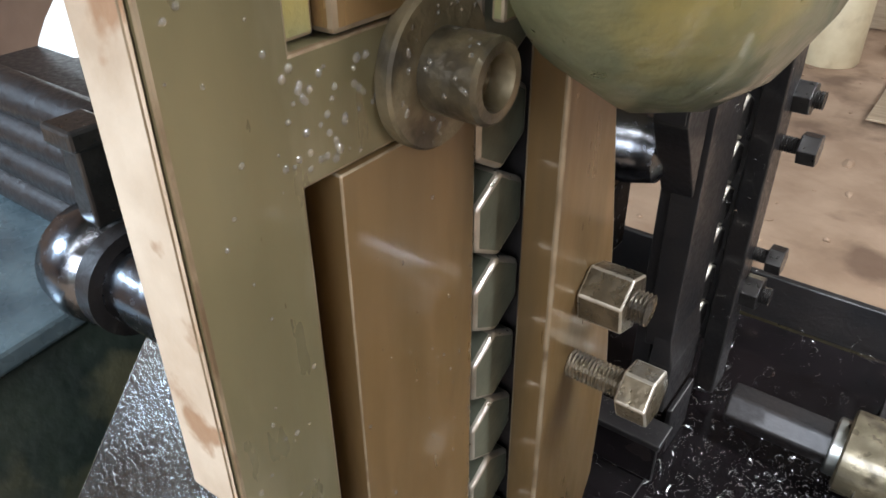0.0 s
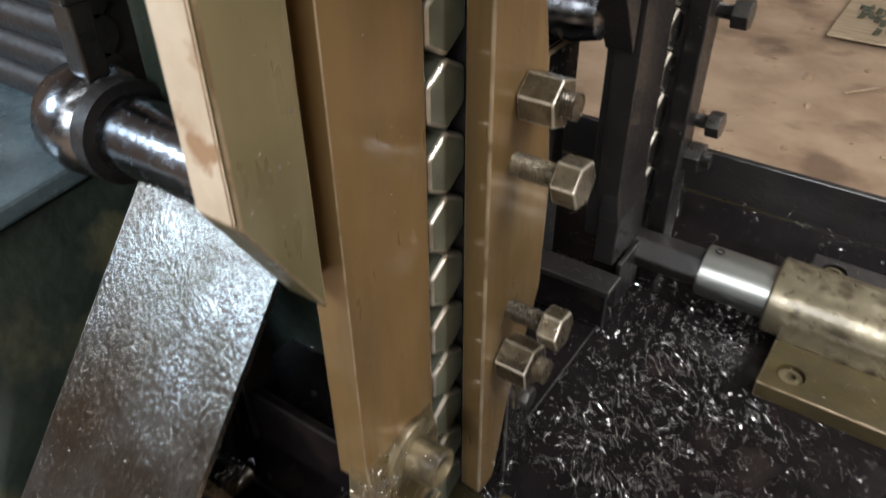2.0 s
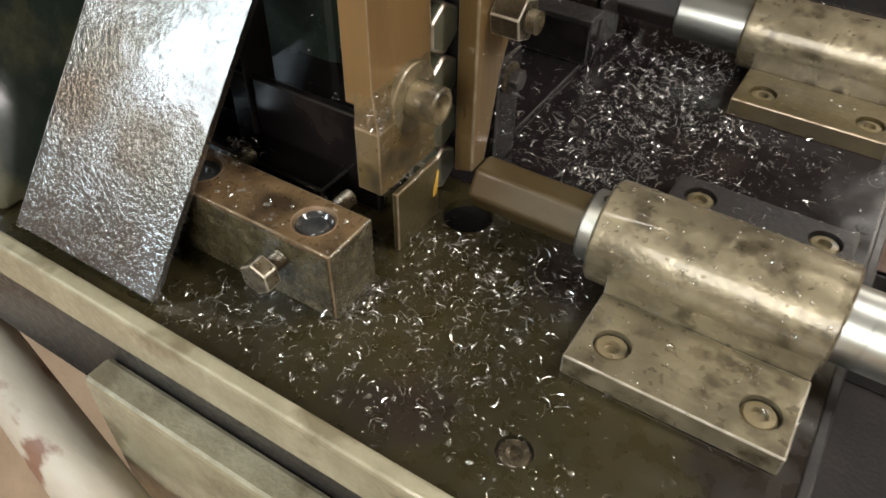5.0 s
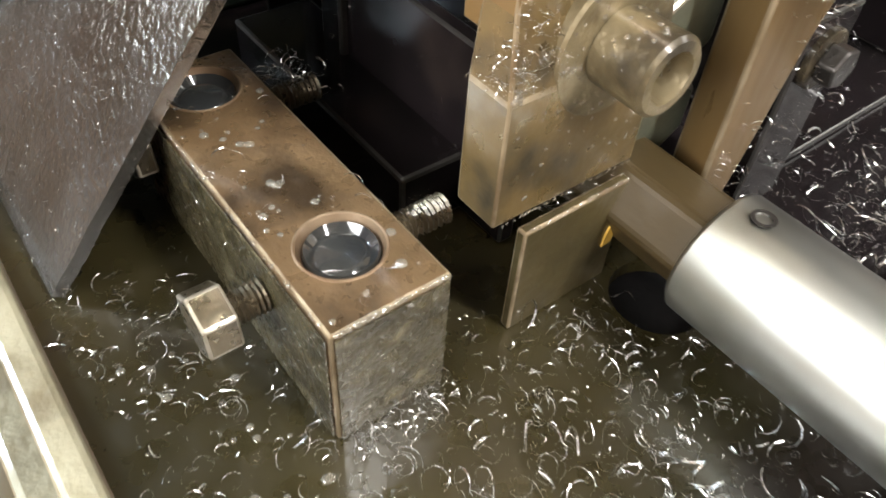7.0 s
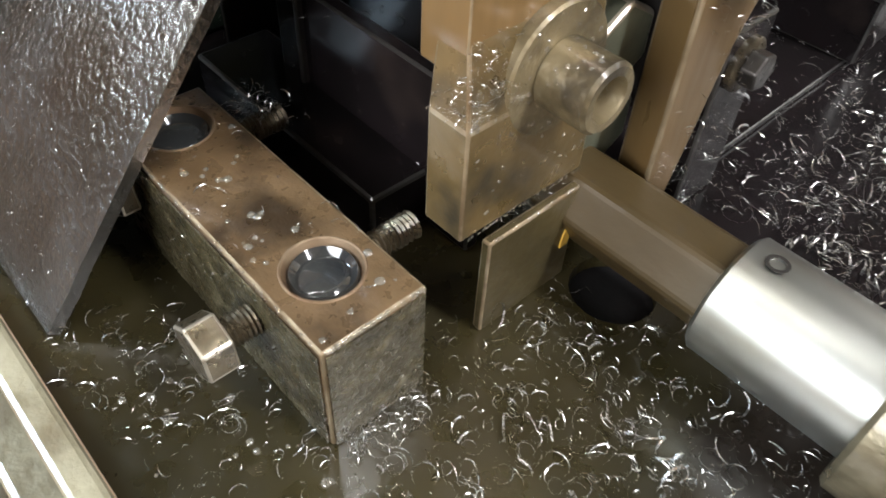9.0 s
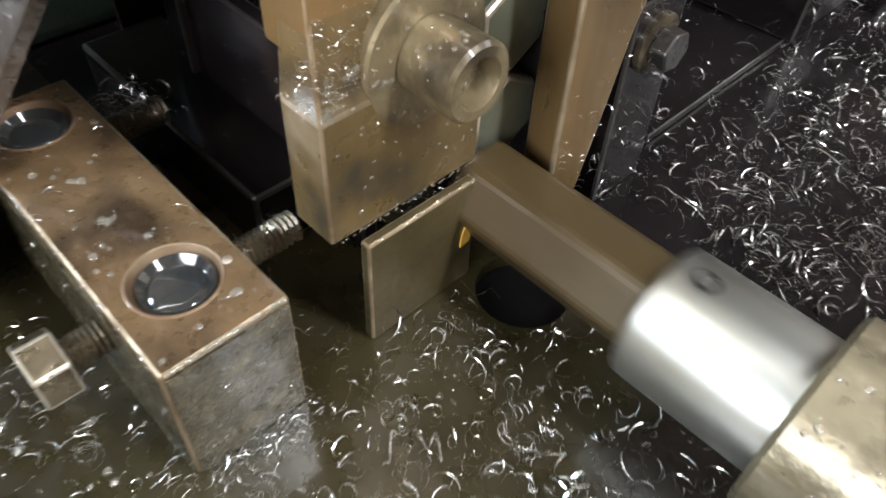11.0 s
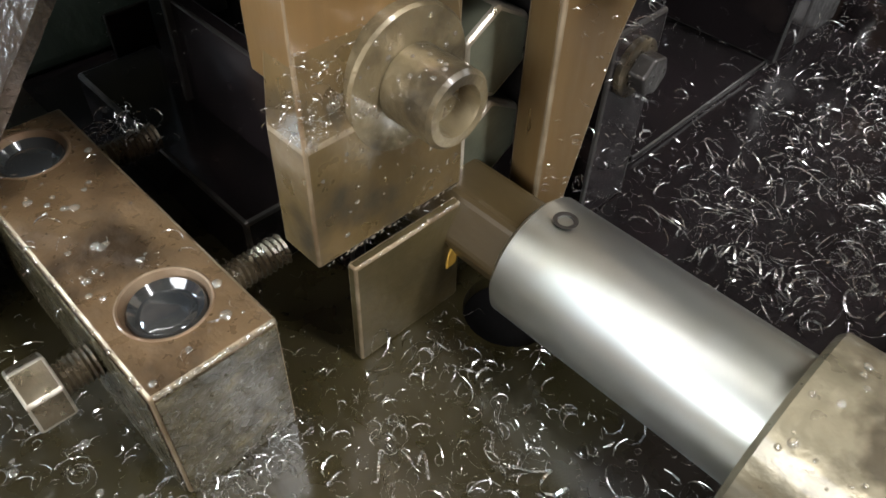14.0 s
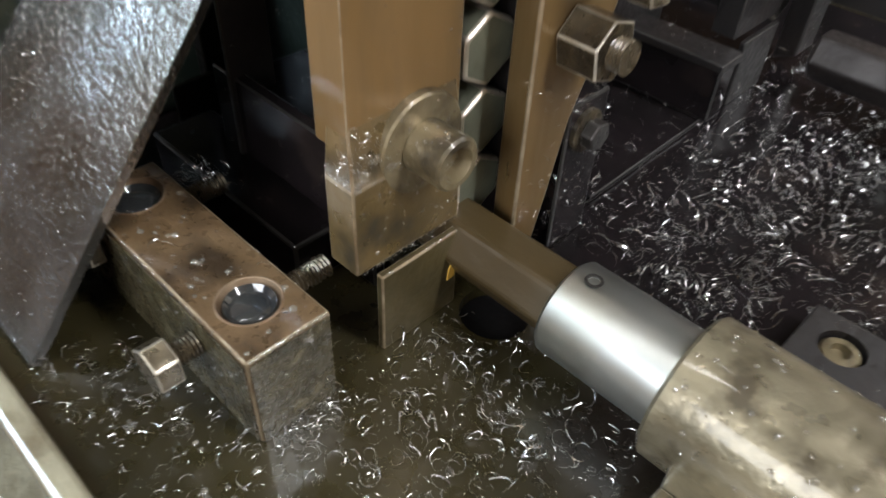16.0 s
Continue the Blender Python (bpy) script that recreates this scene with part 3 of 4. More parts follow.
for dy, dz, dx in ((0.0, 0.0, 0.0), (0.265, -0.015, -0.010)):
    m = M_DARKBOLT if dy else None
    tone = "black oily" if dy else "worn"
    nut_on_stud(-0.0765 + dx * 0.6, 0.1925 + dy, 0.544 + dz, "x", 0.0056, f"{tone} hexagon nut on a stud in the guide bar", "guide bar nuts", m)
    hex_bolt(-0.0825 + dx, 0.1845 + dy, 0.517 + dz, "x", 0.011, 0.020, 0.0052, f"{tone} hexagon bolt half screwed into the guide bar", "guide bar bolts", m)
    hex_bolt(-0.0770 + dx, 0.1875 + dy, 0.437 + dz, "x", 0.010, 0.013, 0.005, f"{tone} hexagon bolt low on the guide bar", "guide bar bolts", m)
    nut_on_stud(-0.0765 + dx * 0.6, 0.186 + dy, 0.409 + dz, "x", 0.0062, f"{tone} hexagon nut on a short stud", "guide bar nuts", m)
cap_screw(-0.0999, 0.1275, 0.3840, 0.0098, 0.0200, "oily socket cap screw on a thick washer")
cap_screw(-0.1009, 0.1300, 0.634, 0.0098, 0.0190, "oily socket cap screw high on the magazine")


def hex_nut():
    t = thing("hex_nut", NUT_X, NUT_Y, NUT_Z, "raw grey steel hexagon nut blank stacked in the magazine", "nut", "nuts in the magazine")
    part("body", hexprism(0.01265 / math.cos(math.pi / 6), -0.007, 0.007, "x", bevel=0.0018), M_NUT, t)
    return t


NUTS = [hex_nut()]
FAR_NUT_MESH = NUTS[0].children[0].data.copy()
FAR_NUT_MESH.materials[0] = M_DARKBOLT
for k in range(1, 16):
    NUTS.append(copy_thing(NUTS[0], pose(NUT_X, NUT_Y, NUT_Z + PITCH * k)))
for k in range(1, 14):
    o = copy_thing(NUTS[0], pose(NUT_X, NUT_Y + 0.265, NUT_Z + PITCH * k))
    tagged(o, "black hexagon nut stacked in the dark magazine", group="nuts in the dark magazine")
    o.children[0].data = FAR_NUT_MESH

# ---- feed units: housing on the bed, ram sliding through it ----
AX, AZ = 0.1515, 0.3285


def housing(dy):
    t = thing("ram_housing", 0.058, AX + dy, F, "oily cast steel ram housing bolted to the bed", "bearing housing", "ram housings")
    z = AZ - F
    part("barrel", lathe([(-0.054, 0.0198), (-0.054, 0.0255), (-0.0525, 0.0272), (0.0595, 0.0272), (0.061, 0.0255), (0.061, 0.0194), (-0.054, 0.0198)], "x", 56, (0, 0, z)), M_HOUSING, t, "round barrel", True)
    for y0, y1 in ((-0.0270, -0.0200), (0.0200, 0.0270)):
        part("web", box(-0.0405, 0.0590, y0, y1, 0.0004, 0.0265, 0.0006), M_HOUSING, t)
    for nm, y0, y1, yc in (("front_foot", -0.0740, -0.0272, -0.0560), ("back_foot", 0.0272, 0.0890, 0.0725)):
        # back feet black, far front foot darker than the near one
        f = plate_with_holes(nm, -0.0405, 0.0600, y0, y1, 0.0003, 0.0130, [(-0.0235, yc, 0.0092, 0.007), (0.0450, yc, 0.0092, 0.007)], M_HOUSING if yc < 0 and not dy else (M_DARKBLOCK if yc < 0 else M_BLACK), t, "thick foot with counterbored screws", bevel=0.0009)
        for hx in (-0.0235, 0.0450):
            part("socket_screw", lathe([(0.0062, 0), (0.0062, 0.0080), (0.0103, 0.0080), (0.0113, 0.0070), (0.0115, 0.0040), (0.0085, 0.0036), (0.0085, 0)], "z", 26, (hx, yc, 0)), M_SCREW, f, "", True)
    return t


housing(0.0)
housing(0.262)


def ram(dy, pusher_steel):
    """Origin on the axis, at the sleeve's front rim."""
    t = thing("feed_ram", 0, AX + dy, AZ, "bright ground steel ram with a brown hexagonal pusher", "ram", "feed rams")
    part("sleeve", lathe([(0.0, 0.0128), (0.0, 0.0178), (0.0012, 0.0190), (0.135, 0.0190), (0.135, 0.0150), (0.006, 0.0128), (0.0, 0.0128)], "x", 64), M_STEEL, t, "polished cylindrical sleeve", True)
    part("pusher", hexprism(0.0150, -0.0645, 0.02, "x", spin=math.pi / 2, bevel=0.0022), pusher_steel, t, "six-sided pusher bar dark with oil")
    part("grub_screw", lathe([(0.0, 0.0030), (0.0006, 0.0034), (0.0006, 0.0022), (-0.002, 0.002), (-0.002, 0)], "z", 20, (0.0090, -0.0005, 0.0190)), M_DARKBOLT, t, "small grub screw in the sleeve")
    part("rear_shaft", lathe([(0.1352, 0), (0.1352, 0.0190), (0.205, 0.0190), (0.207, 0.0175), (0.207, 0)], "x", 48), M_STEEL, t, "bright rear shaft", True)
    part("rusty_end", lathe([(0.193, 0.0191), (0.193, 0.0194), (0.2045, 0.0194), (0.2045, 0.0191)], "x", 48), M_RUST, t, "rust-stained end of the shaft", True)
    for sy in (-1, 1):
        part("clevis_cheek", box(0.240, 0.300, min(sy * 0.0245, sy * 0.032), max(sy * 0.0245, sy * 0.032), -0.020, 0.020, 0.003), M_HOUSING, t)
    part("clevis", box(0.203, 0.262, -0.0240, 0.0240, -0.0170, 0.0170, 0.005), M_HOUSING, t, "steel clevis block")
    part("clevis_pin", lathe([(-0.020, 0), (-0.020, 0.010), (0.024, 0.010), (0.026, 0.008), (0.026, 0)], "z", 24, (0.230, 0.006, 0)), M_BOLT, t, "", True)
    part("push_rod", lathe([(-0.24, 0), (-0.24, 0.014), (-0.0175, 0.014), (-0.0175, 0)], "z", 24, (0.235, -0.012, 0)), M_PEEL, t, "peeling pink-painted lever rod", True)
    return t


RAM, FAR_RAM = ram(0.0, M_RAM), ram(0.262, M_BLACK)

# ---- chute and what stands behind it ----


def chute():
    t = thing("chip_chute", -0.2265, 0.0, F, "wet sloping steel chute plate, lit by daylight", "chute")
    ang = math.degrees(math.atan2(0.166, 0.140))
    bm = bmesh.new()
    n1, n2, L = 22, 44, math.hypot(0.166, 0.140)
    W = 0.107
    vs = [[bm.verts.new((-W / 2 + W * i / n1, L * j / n2, 0.0003 * noise.noise(Vector((i * 0.5, j * 0.5, 0))))) for j in range(n2 + 1)] for i in range(n1 + 1)]
    for i in range(n1):
        for j in range(n2):
            bm.faces.new((vs[i][j], vs[i + 1][j], vs[i + 1][j + 1], vs[i][j + 1]))
    ext = bmesh.ops.extrude_face_region(bm, geom=list(bm.faces))
    bmesh.ops.translate(bm, verts=[v for v in ext["geom"] if isinstance(v, bmesh.types.BMVert)], vec=(0, 0, -0.004))
    bmesh.ops.transform(bm, verts=bm.verts, matrix=pose(0, 0.0035, 0.004, ang, 0, 0))
    part("plate", bm, M_CHUTE, t, "", True)
    part("side_strip", poly_prism([(0.004, 0.0005), (0.012, 0.0005), (0.150, 0.160), (0.143, 0.164)], -0.0585, -0.0545, 0.0005), M_CHUTE, t)
    s = thing("spindle_column", -0.26, 0.21, F, "black oily cast column behind the chute", "column")
    part("column", box(-0.05, 0.075, -0.035, 0.06, 0.0002, 0.33, 0.006), M_GREEN, s)
    part("web_plate", box(-0.020, -0.012, -0.065, -0.0355, 0.0002, 0.150, 0.001), M_BLACK, s)
    for x, y0, h in ((-0.004, -0.0885, 0.034), (0.052, -0.0885, 0.105)):
        part("rib", box(x - 0.0012, x + 0.0012, y0, -0.0660, 0.0002, h, 0.0006), M_BLACK, s, "thin rib with a worn edge")
    part("drip_edge", box(0.0755, 0.0815, -0.030, 0.02, 0.0002, 0.20, 0.001), M_BLACK, s)


chute()


def spindle():
    t = thing("spindle", -0.26, 0.152, 0.482, "bright steel spindle in a thick collar", "spindle")
    part("shaft", lathe([(-0.075, 0), (-0.075, 0.0215), (0.125, 0.0215), (0.127, 0.020), (0.127, 0)], "x", 48), M_DARKSTEEL, t, "polished shaft", True)
    part("collar", lathe([(-0.086, 0.0216), (-0.086, 0.024), (-0.079, 0.030), (-0.066, 0.032), (-0.053, 0.030), (-0.047, 0.025), (-0.047, 0.0216), (-0.086, 0.0216)], "x", 48), M_DARKSTEEL, t, "rounded steel collar", True)
    part("oil_seal", lathe([(-0.0468, 0.0216), (-0.0468, 0.0285), (-0.036, 0.0285), (-0.036, 0.0216), (-0.0468, 0.0216)], "x", 40), M_BLACK, t, "", True)
    c = thing("collar_bolt", -0.318, 0.152, 0.5095, "tall black square-headed clamp bolt on the collar", "bolt")
    part("shank", box(-0.0075, 0.0075, -0.007, 0.007, 0.0, 0.040, 0.0015), M_DARKBOLT, c)
    part("head", box(-0.012, 0.012, -0.011, 0.011, 0.0405, 0.051, 0.002), M_DARKBOLT, c)


spindle()


def gearbox():
    t = thing("gearbox", -0.42, 0.16, F, "dark green chipped cast gearbox on the bed", "gearbox")
    bm = bmesh.new()
    lo = [(-0.16, -0.155, 0.0002), (0.122, -0.155, 0.0002), (0.128, 0.03, 0.0002), (-0.16, 0.03, 0.0002)]
    hi = [(-0.16, -0.150, 0.122), (0.060, -0.150, 0.122), (0.066, 0.03, 0.140), (-0.16, 0.03, 0.140)]
    a, b = [bm.verts.new(v) for v in lo], [bm.verts.new(v) for v in hi]
    bm.faces.new(a), bm.faces.new(b)
    for i in range(4):
        bm.faces.new((a[i], a[(i + 1) % 4], b[(i + 1) % 4], b[i]))
    bmesh.ops.recalc_face_normals(bm, faces=bm.faces)
    bmesh.ops.bevel(bm, geom=list(bm.edges), offset=0.006, segments=3, profile=0.5, affect="EDGES")
    part("body", bm, M_GREEN, t)
    bm = box(-0.165, 0.070, -0.156, 0.03, 0, 0.014, 0.003)
    bmesh.ops.transform(bm, verts=bm.verts, matrix=pose(0, 0, 0.1385, 5.7, 0, 0))
    # blue-grey over the green body puts the daylight on top into colour
    part("lid", bm, M_BLUEGREY, t, "wet lid with blue daylight in its colour")
    m = thing("motor_clamp", -0.43, 0.215, F, "black ribbed clamp casting on the machine", "clamp")
    part("body", box(-0.10, 0.07, -0.03, 0.05, 0.0002, 0.235, 0.008), M_BLACK, m)
    for k in range(4):
        part("rib", lathe([(-0.085, 0), (-0.085, 0.013), (0.072, 0.013), (0.072, 0)], "x", 20, (0, -0.030, 0.165 + 0.023 * k)), M_BLACK, m, "", True)
    p = thing("hand_wheel", -0.50, 0.335, F, "white enamelled wheel behind the machine", "wheel")
    part("disc", lathe([(-0.03, 0), (-0.03, 0.10), (-0.022, 0.108), (0.022, 0.108), (0.03, 0.10), (0.03, 0)], "x", 48, (0, 0, 0.185)), M_WHITE, p, "", True)
    part("stand", box(-0.04, 0.04, -0.03, 0.03, 0.0002, 0.08, 0.004), M_BLACK, p)
    bm = bmesh.new()
    q = thing("ring_bolt", -0.365, 0.235, 0.536, "blue-grey enamelled lifting ring", "ring")
    ring = [[bm.verts.new(((0.040 + 0.011 * math.cos(v)) * math.cos(u), 0.011 * math.sin(v), 0.050 + (0.040 + 0.011 * math.cos(v)) * math.sin(u))) for v in (2 * math.pi * j / 12 for j in range(12))] for u in (2 * math.pi * i / 32 for i in range(32))]
    for i in range(32):
        for j in range(12):
            bm.faces.new((ring[i][j], ring[(i + 1) % 32][j], ring[(i + 1) % 32][(j + 1) % 12], ring[i][(j + 1) % 12]))
    part("ring", bm, M_BLUEGREY, q, "", True)


gearbox()


def green_casting():
    t = thing("drive_casting", -0.0695, 0.1936, 0.692, "rounded green casting, oily and yellowed, over the guide bar", "machine casting")
    part("body", lathe([(-0.020, 0), (-0.020, 0.060), (-0.014, 0.072), (0.004, 0.078), (0.018, 0.0745), (0.029, 0.066), (0.038, 0.051), (0.043, 0.030), (0.0445, 0.0)], "x", 48), M_GREENBODY, t, "", True)
    part("bolt", hexprism(0.009, 0.0, 0.014, "x", (0.024, 0.052, -0.030)), M_GREENBODY, t)
    part("bracket", box(-0.024, -0.0202, -0.05, 0.05, -0.05, 0.17, 0.001), M_GREENBODY, t)
    e = thing("far_spindle", -0.22, 0.352, F, "oily grey spindle end with a flange behind the magazine", "spindle")
    part("shaft", lathe([(-0.12, 0), (-0.12, 0.020), (0.085, 0.020), (0.100, 0.016), (0.106, 0.006), (0.107, 0)], "x", 32, (0, 0, 0.222)), M_DARKSTEEL, e, "rounded shaft end", True)
    part("flange", lathe([(0.058, 0.0202), (0.058, 0.027), (0.070, 0.027), (0.070, 0.0202), (0.058, 0.0202)], "x", 32, (0, 0, 0.222)), M_DARKSTEEL, e, "", True)
    part("bracket", box(0.072, 0.078, -0.024, 0.020, 0.150, 0.2005, 0.002), M_DARKSTEEL, e, "wet bracket plate")
    part("pedestal", box(-0.10, 0.07, -0.03, 0.03, 0.0002, 0.199, 0.005), M_BLACK, e)


green_casting()

# ---- things on the ground behind ----


def yard():
    j = thing("jerrycan", -0.36, 2.28, 0.0, "beige plastic bottle standing on the earth floor", "bottle")
    part("body", lathe([(0, 0), (0, 0.075), (0.01, 0.08), (0.20, 0.08), (0.25, 0.05), (0.27, 0.03), (0.27, 0)], "z", 32), M_PLASTIC, j, "", True)
    part("cap", lathe([(0.27, 0), (0.27, 0.034), (0.30, 0.034), (0.30, 0)], "z", 24), M_WHITE, j, "", True)
    b = thing("timber", -0.1, 2.75, 0.0, "weathered timber lying on the earth floor", "timber")
    bm = box(-0.9, 0.9, -0.06, 0.06, 0.0, 0.09, 0.006)
    part("beam", bm, M_WOOD, b)
    k = thing("paddle", -0.22, 2.45, 0.02, "pale wooden batten leaning on the timber", "batten")
    bm = box(-0.02, 0.02, -0.02, 0.30, 0, 0.016, 0.003)
    bmesh.ops.transform(bm, verts=bm.verts, matrix=pose(0, 0, 0, 22, 0, -35))
    part("batten", bm, M_WOOD, k)
    s = thing("cardboard_sheet", 0.02, 2.02, 0.0, "torn cardboard sheet on the floor heaped with scrap", "cardboard")
    bm = box(-0.20, 0.35, -0.17, 0.17, 0.014, 0.020, 0.001)
    part("sheet", bm, M_WOOD, s)
    rnd = random.Random(7)
    bm = bmesh.new()
    for _ in range(260):
        x, y = rnd.gauss(0.10, 0.11), rnd.gauss(0, 0.055)
        z = 0.021 + 0.03 * max(0, 1 - math.hypot((x - 0.1) / 0.2, y / 0.12)) * rnd.random()
        m = pose(x, y, z + 0.004, rnd.uniform(0, 360), rnd.uniform(0, 360), 0)
        vs = bmesh.ops.create_cube(bm, size=1)["verts"]
        bmesh.ops.transform(bm, verts=vs, matrix=m @ Matrix.Diagonal((0.022, 0.012, 0.006, 1)))
    h = finish("scrap_heap", bm, M_NUT)
    h.location = (0.02, 2.02, 0)
    tagged(h, "heap of small grey metal offcuts", "scrap", kind="stuff")


yard()


def litter():
    rnd = random.Random(11)
    bm = bmesh.new()
    for _ in range(420):
        x, y = rnd.uniform(-0.7, 1.0), rnd.uniform(0.75, 3.4)
        r = rnd.choice([0.003, 0.004, 0.006, 0.012]) * rnd.uniform(0.6, 1.4)
        z = 0.012 * noise.noise(Vector((x, y, 0)) * 3.0) + 0.006 * noise.noise(Vector((x, y, 0)) * 11.0)
        vs = bmesh.ops.create_icosphere(bm, subdivisions=1, radius=r)["verts"]
        for v in vs:
            v.co *= rnd.uniform(0.7, 1.2)
        bmesh.ops.transform(bm, verts=vs, matrix=pose(x, y, z + r * 0.2, 0, 0, rnd.uniform(0, 360)) @ Matrix.Diagonal((rnd.uniform(0.8, 2.2), 1, 0.6, 1)))
    tagged(finish("dirt_clods", bm, M_DIRT), "small clods and crumbs of earth on the floor", "clods", kind="stuff")
    for x, y, a, L in ((0.10, 1.35, 20, 0.16), (0.25, 1.42, -10, 0.12), (-0.05, 1.6, 50, 0.10), (0.4, 1.9, 5, 0.2)):
        t = thing("twig", x, y, 0.008, "thin dry twig on the earth floor", "twig", "twigs")
        bm = lathe([(-L / 2, 0), (-L / 2, 0.003), (0, 0.0024), (L / 2, 0.0015), (L / 2, 0)], "x", 7)
        bmesh.ops.transform(bm, verts=bm.verts, matrix=pose(0, 0, 0, 0, 0, a))
        part("stem", bm, M_WOOD, t)


litter()


def side_tray():
    t = thing("drip_tray", 0.36, 0.20, 0.0, "black oily drip tray on the floor beside the bed", "tray")
    part("pan", box(-0.22, 0.30, -0.50, 0.55, 0.014, 0.024, 0.002), M_BLACK, t)
    for x0, x1, y0, y1 in ((-0.22, -0.212, -0.50, 0.55), (0.292, 0.30, -0.50, 0.55), (-0.2115, 0.2915, 0.542, 0.55), (-0.2115, 0.2915, -0.50, -0.492)):
        part("lip", box(x0, x1, y0, y1, 0.0245, 0.05, 0.001), M_BLACK, t)
    g = thing("green_box", 0.205, 0.555, 0.0245, "pale green metal box beside the bed", "box")
    part("body", box(-0.065, 0.065, -0.045, 0.045, 0.0, 0.150, 0.003), M_GREENPALE, g)
    part("lid", box(-0.067, 0.067, -0.047, 0.047, 0.1502, 0.170, 0.003), M_GREENPALE, g)
    h = finish("swarf_heap", rough_sheet(-0.07, 0.09, -0.045, 0.05, 24, 0.014, 0.165), M_MUCK, True)
    h.location = (0.215, 0.465, 0.0)
    tagged(h, "clumped reddish swarf heaped beside the bed", "swarf", kind="stuff")
    k = thing("swarf_bin", 0.215, 0.465, 0.0245, "black bin filled with reddish swarf", "bin")
    part("body", box(-0.07, 0.09, -0.044, 0.040, 0.0, 0.128, 0.002), M_BLACK, k)


side_tray()

# ---- chips ----
rng = np.random.default_rng(5)


def curl_mesh(spots, bend, name, label, broad=1.0):
    """Many small curled strips, each at (x, y, z, size)."""
    verts, faces = [], []
    for x, y, z, s in spots:
        kind = rng.random()
        n = int(rng.integers(5, 12)) if kind < 0.62 else (2 if kind < 0.9 else int(rng.integers(14, 26)))
        rad = s * rng.uniform(0.5, 1.1)
        step = rng.uniform(0.35, 0.75) if n > 2 else 0.5
        rise = rng.uniform(-0.12, 0.12) * s * (3 if n > 12 else 1.0)
        wid = broad * s * rng.uniform(0.06, 0.18)
        m = np.array(Euler((rng.normal(0, bend), rng.normal(0, bend), rng.uniform(0, 6.3))).to_matrix())
        off = len(verts)
        pts = []
        for i in range(n + 1):
            a = i * step
            taper = 1.0 - 0.6 * abs(2 * i / n - 1) ** 3
            for k in (-0.5, 0.5):
                rr = rad + (k * wid * taper * 0.5)
                pts.append((rr * math.cos(a) - rad, rr * math.sin(a), rise * i + k * wid * taper * 0.8))
        p = np.array(pts) @ m.T
        p[:, 2] += z - p[:, 2].min() + 0.0002
        p[:, 0] += x
        p[:, 1] += y
        verts.extend(p.tolist())
        faces.extend((off + 2 * i, off + 2 * i + 1, off + 2 * i + 3, off + 2 * i + 2) for i in range(n))
    me = bpy.data.meshes.new(name)
    me.from_pydata(verts, [], faces)
    me.materials.append(M_CHIP)
    return tagged(new(name, me), label, "metal chips", kind="stuff")


def blocked(x, y):
    if -0.205 < x < -0.088 and 0.044 < y < 0.082:
        return True
    if -0.25 < x < -0.138 and 0.098 < y < 0.135:
        return True
    if math.hypot(x + 0.076, y - 0.151) < 0.0165:
        return True
    for dy in (0, 0.262):
        if 0.004 < x < 0.121 and 0.076 + dy < y < 0.243 + dy:
            return True
        if -0.128 < x < -0.09 and 0.10 + dy < y < 0.146 + dy:
            return True
    return x > 0.124 or y < 0.001 or y > 0.555 or (x < -0.175 and y < 0.13)


def scatter(n, cx, cy, sx, sy, size, z=F + 0.0008):
    out = []
    while len(out) < n:
        x, y = rng.normal(cx, sx), rng.normal(cy, sy)
        if not blocked(x, y):
            out.append((x, y, z, size * rng.uniform(0.45, 1.5)))
    return out


floor_chips = (scatter(430, -0.03, 0.29, 0.07, 0.055, 0.0032) + scatter(300, 0.0, 0.39, 0.07, 0.08, 0.0032) + scatter(430, -0.035, 0.095, 0.042, 0.03, 0.0029)
               + scatter(300, -0.07, 0.04, 0.06, 0.03, 0.0025) + scatter(150, -0.15, 0.02, 0.03, 0.02, 0.0022) + scatter(120, -0.12, 0.25, 0.05, 0.06, 0.003) + scatter(110, -0.015, 0.225, 0.03, 0.02, 0.0036)
               + scatter(220, -0.01, 0.35, 0.025, 0.03, 0.0022) + scatter(60, -0.066, 0.124, 0.014, 0.006, 0.0026) + scatter(120, -0.045, 0.33, 0.05, 0.1, 0.0015))
curl_mesh(floor_chips, 0.55, "floor_chips", "bright curled steel chips scattered in oil on the bed")
fine_chips = (scatter(170, 0.0, 0.36, 0.045, 0.05, 0.0024) + scatter(900, -0.01, 0.34, 0.06, 0.07, 0.0013) + scatter(420, -0.03, 0.26, 0.06, 0.05, 0.0012) + scatter(420, -0.04, 0.10, 0.05, 0.035, 0.0011)
              + scatter(260, -0.07, 0.04, 0.07, 0.03, 0.0010))
curl_mesh(fine_chips, 0.7, "fine_chips", "fine bright specks of steel in the oil on the bed", 1.6)
long_curls = scatter(46, -0.02, 0.235, 0.035, 0.022, 0.0058) + scatter(30, -0.03, 0.29, 0.05, 0.04, 0.0050) + scatter(16, -0.055, 0.10, 0.025, 0.02, 0.0045)
curl_mesh(long_curls, 0.35, "long_curls", "long thin curls of bright swarf on the bed", 0.45)


